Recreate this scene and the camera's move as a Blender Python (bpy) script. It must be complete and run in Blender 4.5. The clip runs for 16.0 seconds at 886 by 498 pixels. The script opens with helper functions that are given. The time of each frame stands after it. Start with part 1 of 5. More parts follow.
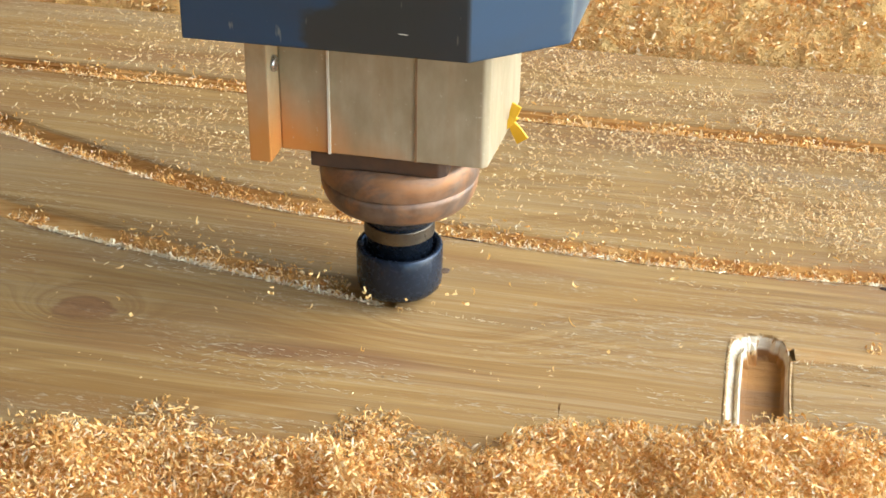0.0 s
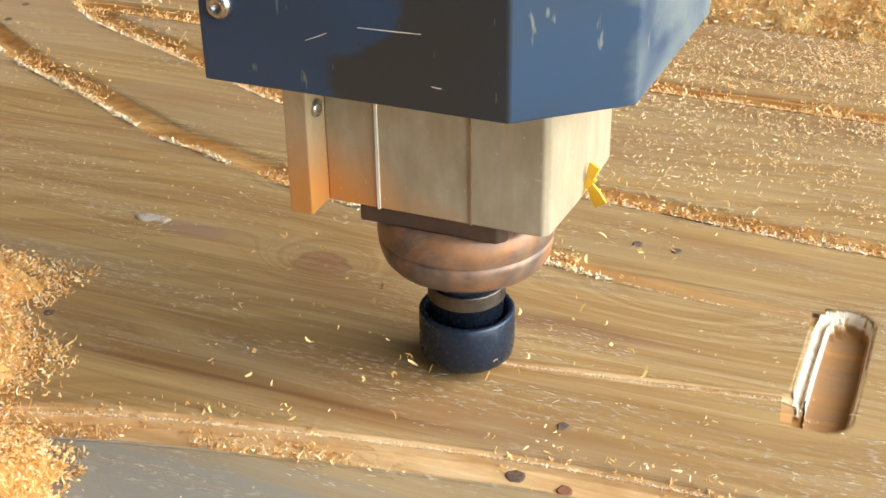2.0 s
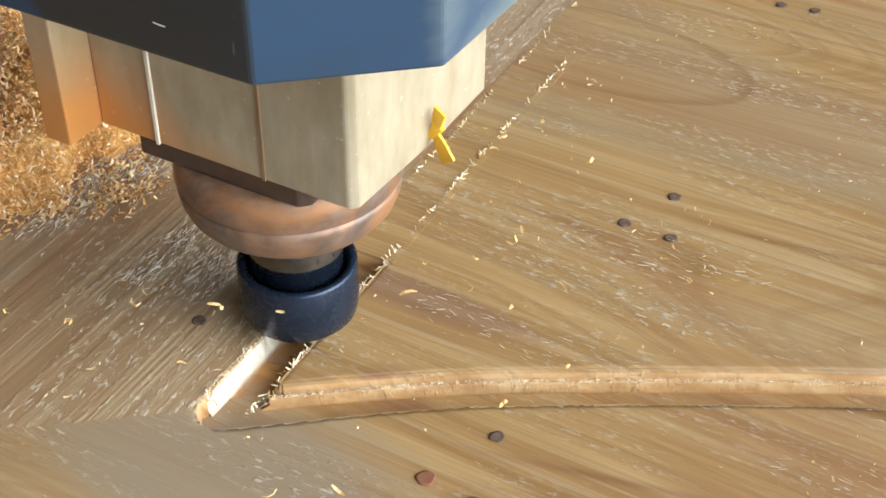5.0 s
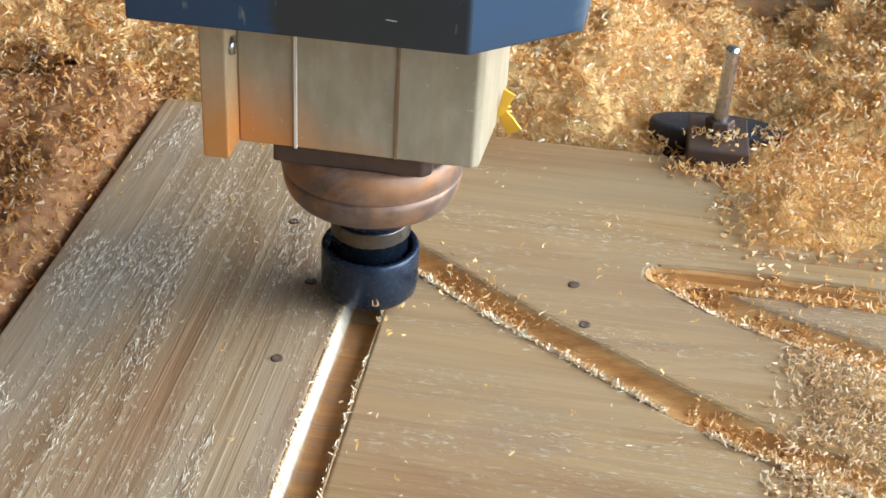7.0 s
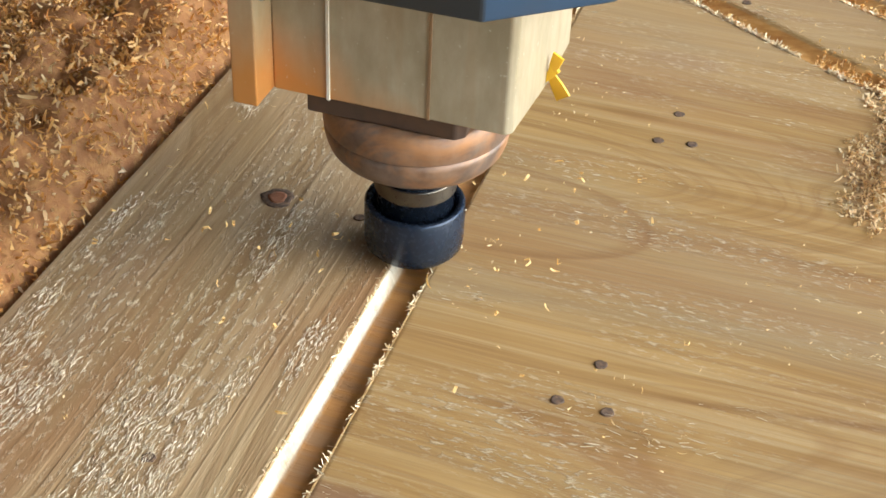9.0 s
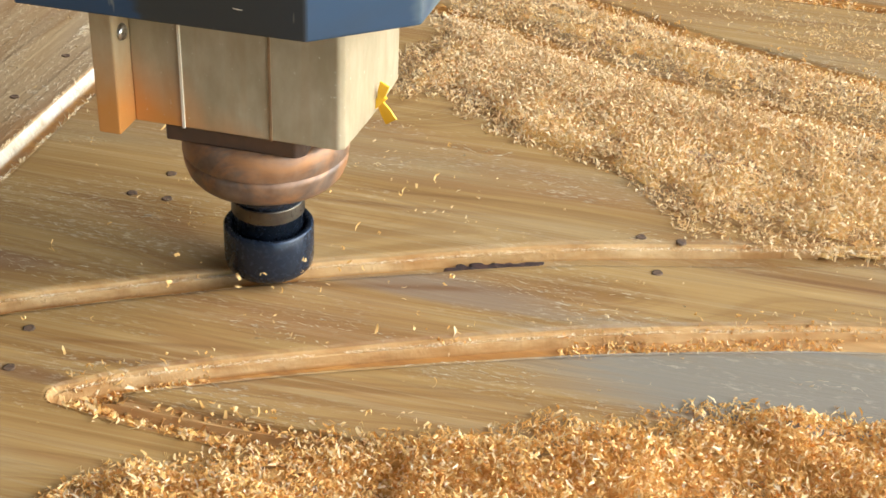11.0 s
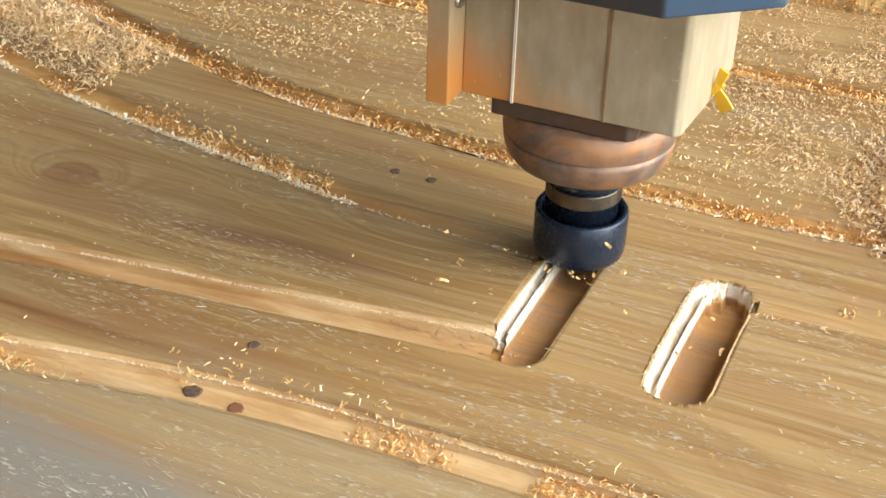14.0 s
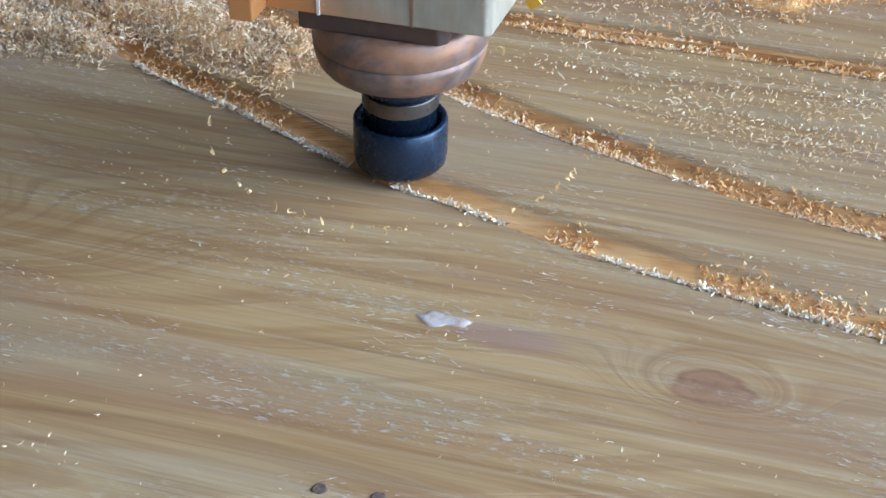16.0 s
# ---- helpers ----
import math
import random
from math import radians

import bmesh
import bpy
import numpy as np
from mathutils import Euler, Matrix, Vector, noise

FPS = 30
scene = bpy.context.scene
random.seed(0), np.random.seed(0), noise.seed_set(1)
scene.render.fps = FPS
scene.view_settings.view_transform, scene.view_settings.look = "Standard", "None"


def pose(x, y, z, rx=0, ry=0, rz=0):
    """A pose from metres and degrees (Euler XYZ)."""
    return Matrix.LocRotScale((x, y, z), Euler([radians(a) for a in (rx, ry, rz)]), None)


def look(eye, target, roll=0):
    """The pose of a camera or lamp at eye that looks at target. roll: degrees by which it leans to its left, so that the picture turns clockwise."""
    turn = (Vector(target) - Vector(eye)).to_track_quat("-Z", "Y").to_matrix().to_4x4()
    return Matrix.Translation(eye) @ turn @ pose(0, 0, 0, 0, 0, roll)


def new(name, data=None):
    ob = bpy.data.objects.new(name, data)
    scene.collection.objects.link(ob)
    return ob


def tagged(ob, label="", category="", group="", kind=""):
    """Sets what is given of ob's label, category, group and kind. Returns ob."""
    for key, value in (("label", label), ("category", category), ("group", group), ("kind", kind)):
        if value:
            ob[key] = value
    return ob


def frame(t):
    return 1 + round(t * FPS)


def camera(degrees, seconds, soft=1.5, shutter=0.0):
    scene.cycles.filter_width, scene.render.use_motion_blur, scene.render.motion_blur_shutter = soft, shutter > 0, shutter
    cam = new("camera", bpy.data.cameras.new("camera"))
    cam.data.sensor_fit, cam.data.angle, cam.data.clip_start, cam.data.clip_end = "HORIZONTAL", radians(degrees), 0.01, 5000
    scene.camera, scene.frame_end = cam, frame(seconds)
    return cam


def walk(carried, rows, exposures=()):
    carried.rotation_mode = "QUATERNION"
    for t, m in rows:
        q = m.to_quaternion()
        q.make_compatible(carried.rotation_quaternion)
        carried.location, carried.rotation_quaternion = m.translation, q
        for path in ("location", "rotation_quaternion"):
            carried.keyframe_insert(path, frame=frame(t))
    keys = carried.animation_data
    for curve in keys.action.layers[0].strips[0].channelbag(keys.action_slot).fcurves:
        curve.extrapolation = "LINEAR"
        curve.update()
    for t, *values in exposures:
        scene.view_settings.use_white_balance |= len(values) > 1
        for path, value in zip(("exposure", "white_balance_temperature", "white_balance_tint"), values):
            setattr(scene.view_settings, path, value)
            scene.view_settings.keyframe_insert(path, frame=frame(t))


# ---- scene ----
cam = camera(34.96, 16.0, 1.6)
CAM_ROWS = [
    (0.0, pose(0.2766, -0.5540, 0.4334, 60.163, -0.892, 11.486)),
    (0.5, pose(0.4389, -0.5016, 0.4277, 59.799, -0.155, 16.043)),
    (1.0, pose(0.4373, -0.5228, 0.4267, 60.000, -1.192, 14.342)),
    (1.5, pose(0.4338, -0.5595, 0.4274, 59.651, -1.024, 15.234)),
    (2.0, pose(0.2870, -0.5629, 0.4246, 59.953, 0.815, 21.952)),
    (2.5, pose(0.1124, -0.5561, 0.4220, 59.376, -0.765, 18.743)),
    (3.0, pose(-0.0353, -0.5428, 0.4064, 55.007, -1.809, 18.064)),
    (3.5, pose(-0.1528, -0.5393, 0.4178, 52.575, -1.906, 24.378)),
    (4.0, pose(-0.2495, -0.5609, 0.4019, 51.030, -0.762, 28.134)),
    (4.2, pose(-0.3068, -0.5881, 0.3943, 50.415, -0.538, 29.129)),
    (6.3, pose(-0.3727, -0.4237, 0.4304, 52.168, 0.569, 21.768)),
    (6.5, pose(-0.4040, -0.3858, 0.4250, 53.905, -0.633, 18.323)),
    (6.8, pose(-0.4374, -0.2934, 0.4289, 55.211, -2.010, 11.726)),
    (7.0, pose(-0.4899, -0.2427, 0.4215, 56.962, -2.888, 8.684)),
    (7.5, pose(-0.5136, -0.1873, 0.4019, 57.902, -1.749, 4.626)),
    (8.0, pose(-0.5018, -0.2753, 0.3868, 53.136, -0.965, 10.581)),
    (8.2, pose(-0.4810, -0.3191, 0.4023, 52.211, -0.304, 14.871)),
    (10.3, pose(-0.2908, -0.8102, 0.4405, 58.338, -3.761, 19.117)),
    (10.5, pose(-0.2454, -0.8169, 0.4363, 59.268, -3.463, 17.735)),
    (11.0, pose(-0.1573, -0.7640, 0.4358, 58.085, -2.313, 13.915)),
    (11.5, pose(-0.0811, -0.7144, 0.4403, 55.743, -1.436, 10.257)),
    (12.0, pose(-0.0068, -0.6355, 0.4151, 57.137, -2.462, 5.647)),
    (12.5, pose(0.0959, -0.5890, 0.3890, 55.826, -1.904, 10.824)),
    (13.0, pose(0.2602, -0.5617, 0.3849, 57.149, -1.478, 16.202)),
    (13.5, pose(0.4097, -0.5654, 0.4076, 57.073, -1.032, 19.161)),
    (14.0, pose(0.4287, -0.5028, 0.4130, 57.554, -1.515, 23.888)),
    (14.5, pose(0.3701, -0.4718, 0.4123, 56.601, -3.381, 21.373)),
    (15.0, pose(0.2339, -0.4687, 0.4014, 55.082, -3.242, 15.631)),
    (15.5, pose(0.0612, -0.4232, 0.3935, 55.409, -2.428, 12.811)),
    (16.0, pose(-0.0503, -0.4069, 0.4038, 54.591, -0.962, 15.413)),
]
TOOL_ROWS = [
    (0.0, 0.1179, 0.1329),
    (0.5, 0.2441, 0.1243),
    (1.0, 0.2444, 0.0485),
    (1.5, 0.2029, 0.0243),
    (2.0, 0.0626, 0.0120),
    (2.5, -0.0805, -0.0187),
    (3.0, -0.2155, -0.0587),
    (3.5, -0.3477, -0.1086),
    (4.0, -0.4679, -0.1720),
    (4.2, -0.5160, -0.1987),
    (6.3, -0.6066, 0.1430),
    (6.5, -0.6031, 0.1995),
    (6.8, -0.5997, 0.2923),
    (7.0, -0.5978, 0.3491),
    (7.5, -0.5957, 0.4027),
    (8.0, -0.6017, 0.2667),
    (8.2, -0.6039, 0.2118),
    (10.3, -0.5632, -0.2267),
    (10.5, -0.5171, -0.1956),
    (11.0, -0.3966, -0.1327),
    (11.5, -0.2748, -0.0757),
    (12.0, -0.1351, -0.0332),
    (12.5, 0.0021, 0.0018),
    (13.0, 0.1458, 0.0276),
    (13.5, 0.2419, 0.0272),
    (14.0, 0.2451, 0.1192),
    (14.5, 0.1804, 0.1267),
    (15.0, 0.0351, 0.1425),
    (15.5, -0.0991, 0.1697),
    (16.0, -0.2362, 0.2072),
]
# ---------------------------------------------------------------- light
EXPOSURES = [(0.0, 1.80, 5600, 2), (1.2, 1.82, 5600, 3), (4.2, 1.84, 5850, 5), (6.3, 1.60, 4250, 4), (6.6, 1.60, 4300, 4), (7.0, 1.82, 4950, 3), (7.5, 1.92, 5750, 5), (8.2, 1.86, 5500, 3), (10.3, 1.80, 5800, 3), (12.6, 1.76, 5750, 4), (13.0, 1.72, 5050, 2), (13.4, 1.75, 5750, 6), (14.0, 1.76, 5700, 4), (14.6, 1.75, 5750, 6), (15.0, 1.62, 4900, 6), (15.5, 1.59, 3950, 2), (16.0, 1.55, 4150, 5)]
walk(cam, CAM_ROWS, EXPOSURES)

world = bpy.data.worlds.new("daylight")
scene.world = world
world.use_nodes = True
sky = world.node_tree.nodes.new("ShaderNodeTexSky")
sky.sky_type, sky.sun_disc = "NISHITA", False
sky.sun_elevation, sky.sun_rotation = radians(30), radians(88)
background = world.node_tree.nodes["Background"]
background.inputs["Strength"].default_value = 0.15
world.node_tree.links.new(sky.outputs[0], background.inputs["Color"])
sun = new("sun", bpy.data.lights.new("sun", "SUN"))
sun.data.energy, sun.data.angle, sun.data.color = 1.7, radians(72), (1.0, 0.91, 0.78)
sun.matrix_world = look((0.83, 0.03, 0.56), (0, 0, 0))


# ---------------------------------------------------------------- materials
def material(name, build):
    m = bpy.data.materials.new(name)
    m.use_nodes = True
    nt = m.node_tree
    build(nt, nt.nodes["Principled BSDF"])
    return m


def ramp(nt, fac, stops):
    n = nt.nodes.new("ShaderNodeValToRGB")
    e = n.color_ramp.elements
    while len(e) < len(stops):
        e.new(0.5)
    for k, (p, c) in zip(e, stops):
        k.position, k.color = p, (*c, 1)
    nt.links.new(fac, n.inputs[0])
    return n.outputs[0]


def mapped(nt, scale, rot=(0, 0, 0), coord="Object"):
    tc = nt.nodes.new("ShaderNodeTexCoord")
    mp = nt.nodes.new("ShaderNodeMapping")
    mp.inputs["Scale"].default_value = scale
    mp.inputs["Rotation"].default_value = rot
    nt.links.new(tc.outputs[coord], mp.inputs[0])
    return mp.outputs[0]


def noise_tex(nt, vec, scale, detail=4, rough=0.55, distortion=0.0):
    n = nt.nodes.new("ShaderNodeTexNoise")
    n.inputs["Scale"].default_value, n.inputs["Detail"].default_value = scale, detail
    n.inputs["Roughness"].default_value, n.inputs["Distortion"].default_value = rough, distortion
    nt.links.new(vec, n.inputs["Vector"])
    return n.outputs["Fac"]


def mix(nt, fac, a, b, kind="MIX"):
    n = nt.nodes.new("ShaderNodeMix")
    n.data_type, n.blend_type = "RGBA", kind
    if isinstance(fac, float):
        n.inputs[0].default_value = fac
    else:
        nt.links.new(fac, n.inputs[0])
    for s, v in ((6, a), (7, b)):
        if isinstance(v, tuple):
            n.inputs[s].default_value = (*v, 1)
        else:
            nt.links.new(v, n.inputs[s])
    return n.outputs[2]


def maths(nt, op, a, b=0.0):
    n = nt.nodes.new("ShaderNodeMath")
    n.operation = op
    for s, v in ((0, a), (1, b)):
        if isinstance(v, (int, float)):
            n.inputs[s].default_value = v
        else:
            nt.links.new(v, n.inputs[s])
    return n.outputs[0]


def bump(nt, bsdf, height, strength, distance):
    n = nt.nodes.new("ShaderNodeBump")
    n.inputs["Strength"].default_value, n.inputs["Distance"].default_value = strength, distance
    nt.links.new(height, n.inputs["Height"])
    nt.links.new(n.outputs[0], bsdf.inputs["Normal"])


def wood(turn, light, mid, dark, grey, dusty=0.51, knots=(), lines=(), stains=(), cut=((0.44, 0.23, 0.075), (0.56, 0.34, 0.135), (0.69, 0.48, 0.235))):
    """Planed softwood, freshly cut where it lies below the planed face; the grain runs along the object's x, turned by that many degrees."""
    def build(nt, b):
        r = (0, 0, 0)
        along, over = (1, 0) if turn else (0, 1)
        sc = lambda v: (v[1], v[0], v[2]) if turn else v
        # wandering growth bands of uneven width
        warp = noise_tex(nt, mapped(nt, sc((1.7, 6.0, 3))), 1.0, 2, 0.5)
        sep = nt.nodes.new("ShaderNodeSeparateXYZ")
        nt.links.new(mapped(nt, sc((1, 1, 1))), sep.inputs[0])
        across = maths(nt, "ADD", maths(nt, "MULTIPLY", sep.outputs[over], 30.0), maths(nt, "MULTIPLY", warp, 5.5))
        masks = []
        patch_n = noise_tex(nt, mapped(nt, sc((60, 110, 60))), 1.0, 3, 0.6)
        for kx, ky, rx, ry, bend, core in knots:
            ux = maths(nt, "MULTIPLY", maths(nt, "SUBTRACT", sep.outputs[0], kx), 1.0 / rx)
            uy = maths(nt, "MULTIPLY", maths(nt, "SUBTRACT", sep.outputs[1], ky), 1.0 / ry)
            d2 = maths(nt, "ADD", maths(nt, "MULTIPLY", ux, ux), maths(nt, "MULTIPLY", uy, uy))
            fall = maths(nt, "EXPONENT", maths(nt, "MULTIPLY", d2, -0.33))
            across = maths(nt, "ADD", across, maths(nt, "MULTIPLY", fall, bend))
            if core:
                masks.append((maths(nt, "SQRT", maths(nt, "ADD", d2, maths(nt, "MULTIPLY", maths(nt, "SUBTRACT", patch_n, 0.5), 1.6))), core))
        com = nt.nodes.new("ShaderNodeCombineXYZ")
        nt.links.new(maths(nt, "MULTIPLY", sep.outputs[along], 0.9), com.inputs[0])
        nt.links.new(across, com.inputs[1])
        com.inputs[2].default_value = 3.7
        bands = noise_tex(nt, com.outputs[0], 1.0, 5, 0.62, 0.25)
        com2 = nt.nodes.new("ShaderNodeCombineXYZ")
        nt.links.new(maths(nt, "MULTIPLY", sep.outputs[along], 2.2), com2.inputs[0])
        nt.links.new(maths(nt, "MULTIPLY", across, 3.4), com2.inputs[1])
        rings2 = noise_tex(nt, com2.outputs[0], 1.0, 3, 0.6, 0.3)
        streak = noise_tex(nt, mapped(nt, sc((3.5, 120, 40))), 1.0, 5, 0.62)
        fine = noise_tex(nt, mapped(nt, sc((7, 760, 200))), 1.0, 4, 0.65)
        c = ramp(nt, bands, [(0.30, dark), (0.40, mid), (0.52, light), (0.61, mid), (0.66, tuple(0.5 * (u + w) for u, w in zip(dark, mid))), (0.70, mid), (0.80, light)])
        c = mix(nt, ramp(nt, streak, [(0.45, (0, 0, 0)), (0.66, (0.68, 0.68, 0.68))]), c, dark)
        pale = ramp(nt, noise_tex(nt, mapped(nt, sc((1.6, 170, 50))), 1.0, 4, 0.6), [(0.52, (0, 0, 0)), (0.62, (0.42, 0.42, 0.42)), (0.70, (0.1, 0.1, 0.1))])
        c = mix(nt, pale, c, (0.50, 0.365, 0.195))
        c = mix(nt, ramp(nt, rings2, [(0.50, (0, 0, 0)), (0.60, (0.5, 0.5, 0.5)), (0.66, (0, 0, 0))]), c, dark)
        c = mix(nt, ramp(nt, rings2, [(0.36, (0.4, 0.4, 0.4)), (0.46, (0, 0, 0))]), c, light)
        # greyish, golden and reddish stained zones
        zone = noise_tex(nt, mapped(nt, sc((1.8, 8, 3))), 1.0, 3, 0.6, 0.8)
        c = mix(nt, ramp(nt, zone, [(0.48, (0, 0, 0)), (0.70, (0.75, 0.75, 0.75))]), c, grey)
        zone2 = noise_tex(nt, mapped(nt, sc((2.4, 12, 5))), 1.3, 4, 0.62, 0.6)
        c = mix(nt, ramp(nt, zone2, [(0.50, (0, 0, 0)), (0.72, (0.7, 0.7, 0.7))]), c, (0.29, 0.14, 0.055))
        c = mix(nt, ramp(nt, fine, [(0.45, (0, 0, 0)), (0.68, (0.22, 0.22, 0.22))]), c, tuple(0.6 * v for v in dark))
        for d, core in masks:
            ring = maths(nt, "SINE", maths(nt, "MULTIPLY", d, 9.0))
            kc = ramp(nt, maths(nt, "ADD", maths(nt, "MULTIPLY", ring, 0.10), maths(nt, "MULTIPLY", streak, 0.9)), [(0.25, (0.30, 0.155, 0.065)), (0.6, (0.20, 0.092, 0.036)), (0.85, (0.12, 0.05, 0.02))])
            c = mix(nt, ramp(nt, d, [(0.82, (core, core, core)), (1.0, (0.25 * core,) * 3), (1.35, (0, 0, 0))]), c, kc)
        # weather stains and the dark latewood lines
        for sx, sy, rx, ry, amount, tone in stains:
            ux = maths(nt, "MULTIPLY", maths(nt, "SUBTRACT", sep.outputs[0], sx), 1.0 / rx)
            uy = maths(nt, "MULTIPLY", maths(nt, "SUBTRACT", sep.outputs[1], sy), 1.0 / ry)
            d2 = maths(nt, "ADD", maths(nt, "MULTIPLY", ux, ux), maths(nt, "MULTIPLY", uy, uy))
            d2 = maths(nt, "ADD", d2, maths(nt, "MULTIPLY", maths(nt, "SUBTRACT", warp, 0.5), 1.6))
            d2 = maths(nt, "ADD", d2, maths(nt, "MULTIPLY", maths(nt, "SUBTRACT", streak, 0.5), 1.4))
            c = mix(nt, ramp(nt, d2, [(0.25, (amount,) * 3), (1.0, (0, 0, 0))]), c, tone)
        for xa, ya, xb, yb, wide, amount in lines:
            slope = (yb - ya) / (xb - xa)
            off = maths(nt, "SUBTRACT", maths(nt, "SUBTRACT", sep.outputs[1], ya - slope * xa), maths(nt, "MULTIPLY", sep.outputs[0], slope))
            off = maths(nt, "ADD", off, maths(nt, "MULTIPLY", maths(nt, "SUBTRACT", warp, 0.5), 0.02))
            off = maths(nt, "MULTIPLY", off, 1.0 / wide)
            along_u = maths(nt, "MULTIPLY", maths(nt, "SUBTRACT", sep.outputs[0], (xa + xb) / 2), 2.0 / abs(xb - xa))
            far4 = maths(nt, "POWER", maths(nt, "ABSOLUTE", along_u), 4.0)
            on = maths(nt, "EXPONENT", maths(nt, "MULTIPLY", maths(nt, "ADD", maths(nt, "MULTIPLY", off, off), far4), -1.0))
            on = maths(nt, "MULTIPLY", on, maths(nt, "ADD", maths(nt, "MULTIPLY", streak, 1.2), amount - 0.6))
            c = mix(nt, on, c, (0.17, 0.072, 0.024))
        if not turn:
            ux = maths(nt, "MULTIPLY", maths(nt, "ADD", sep.outputs[0], 0.58), 1.0 / 0.092)
            uy = maths(nt, "MULTIPLY", maths(nt, "SUBTRACT", sep.outputs[1], 0.060), 1.0 / 0.041)
            d2 = maths(nt, "SQRT", maths(nt, "ADD", maths(nt, "MULTIPLY", ux, ux), maths(nt, "MULTIPLY", uy, uy)))
            d2 = maths(nt, "ADD", d2, maths(nt, "MULTIPLY", maths(nt, "SUBTRACT", streak, 0.5), 0.10))
            c = mix(nt, ramp(nt, d2, [(0.80, (0, 0, 0)), (0.95, (0.5, 0.5, 0.5)), (0.99, (0, 0, 0))]), c, (0.20, 0.09, 0.03))
        # raised pale grain with dust in it
        fleck = noise_tex(nt, mapped(nt, sc((130, 400, 200))), 1.0, 4, 0.7)
        patchy = noise_tex(nt, mapped(nt, sc((5, 26, 9))), 1.0, 3, 0.6)
        both = maths(nt, "MULTIPLY", ramp(nt, fleck, [(0.54, (0, 0, 0)), (0.63, (1, 1, 1))]), ramp(nt, patchy, [(dusty, (0, 0, 0)), (dusty + 0.16, (0.6, 0.6, 0.6))]))
        c = mix(nt, both, c, (0.74, 0.60, 0.40))
        # fresh wood in the cuts; shade at depth is painted in as darker orange
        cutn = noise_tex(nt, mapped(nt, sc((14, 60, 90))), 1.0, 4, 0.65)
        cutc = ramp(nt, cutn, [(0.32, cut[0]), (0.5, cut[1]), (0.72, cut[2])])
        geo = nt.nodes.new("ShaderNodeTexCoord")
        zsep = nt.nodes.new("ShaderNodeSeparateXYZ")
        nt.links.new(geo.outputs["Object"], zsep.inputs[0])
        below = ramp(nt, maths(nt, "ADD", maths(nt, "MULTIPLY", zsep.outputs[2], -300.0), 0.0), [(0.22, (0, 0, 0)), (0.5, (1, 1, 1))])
        floor_shade = ramp(nt, maths(nt, "ADD", maths(nt, "MULTIPLY", zsep.outputs[2], -80.0), maths(nt, "MULTIPLY", maths(nt, "SUBTRACT", cutn, 0.5), 0.25)), [(0.60, (0, 0, 0)), (0.76, (0.95, 0.95, 0.95))])
        cutc = mix(nt, floor_shade, cutc, ramp(nt, streak, [(0.35, (0.47, 0.225, 0.05)), (0.62, (0.33, 0.135, 0.026))]))
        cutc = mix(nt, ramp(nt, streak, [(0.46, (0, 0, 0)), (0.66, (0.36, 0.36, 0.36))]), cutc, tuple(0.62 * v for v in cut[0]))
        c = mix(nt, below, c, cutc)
        nt.links.new(c, b.inputs["Base Color"])
        b.inputs["Specular IOR Level"].default_value = 0.4
        rgh = ramp(nt, zone, [(0.3, (0.58, 0.58, 0.58)), (0.7, (0.40, 0.40, 0.40))])
        nt.links.new(mix(nt, below, rgh, (0.85, 0.85, 0.85)), b.inputs["Roughness"])
        h = maths(nt, "ADD", maths(nt, "MULTIPLY", streak, 0.5), maths(nt, "MULTIPLY", fine, 0.4))
        bump(nt, b, maths(nt, "ADD", h, maths(nt, "ADD", maths(nt, "MULTIPLY", both, 1.6), maths(nt, "ADD", maths(nt, "MULTIPLY", rings2, 0.8), maths(nt, "MULTIPLY", pale, 0.7)))), 0.8, 0.0009)
    return build


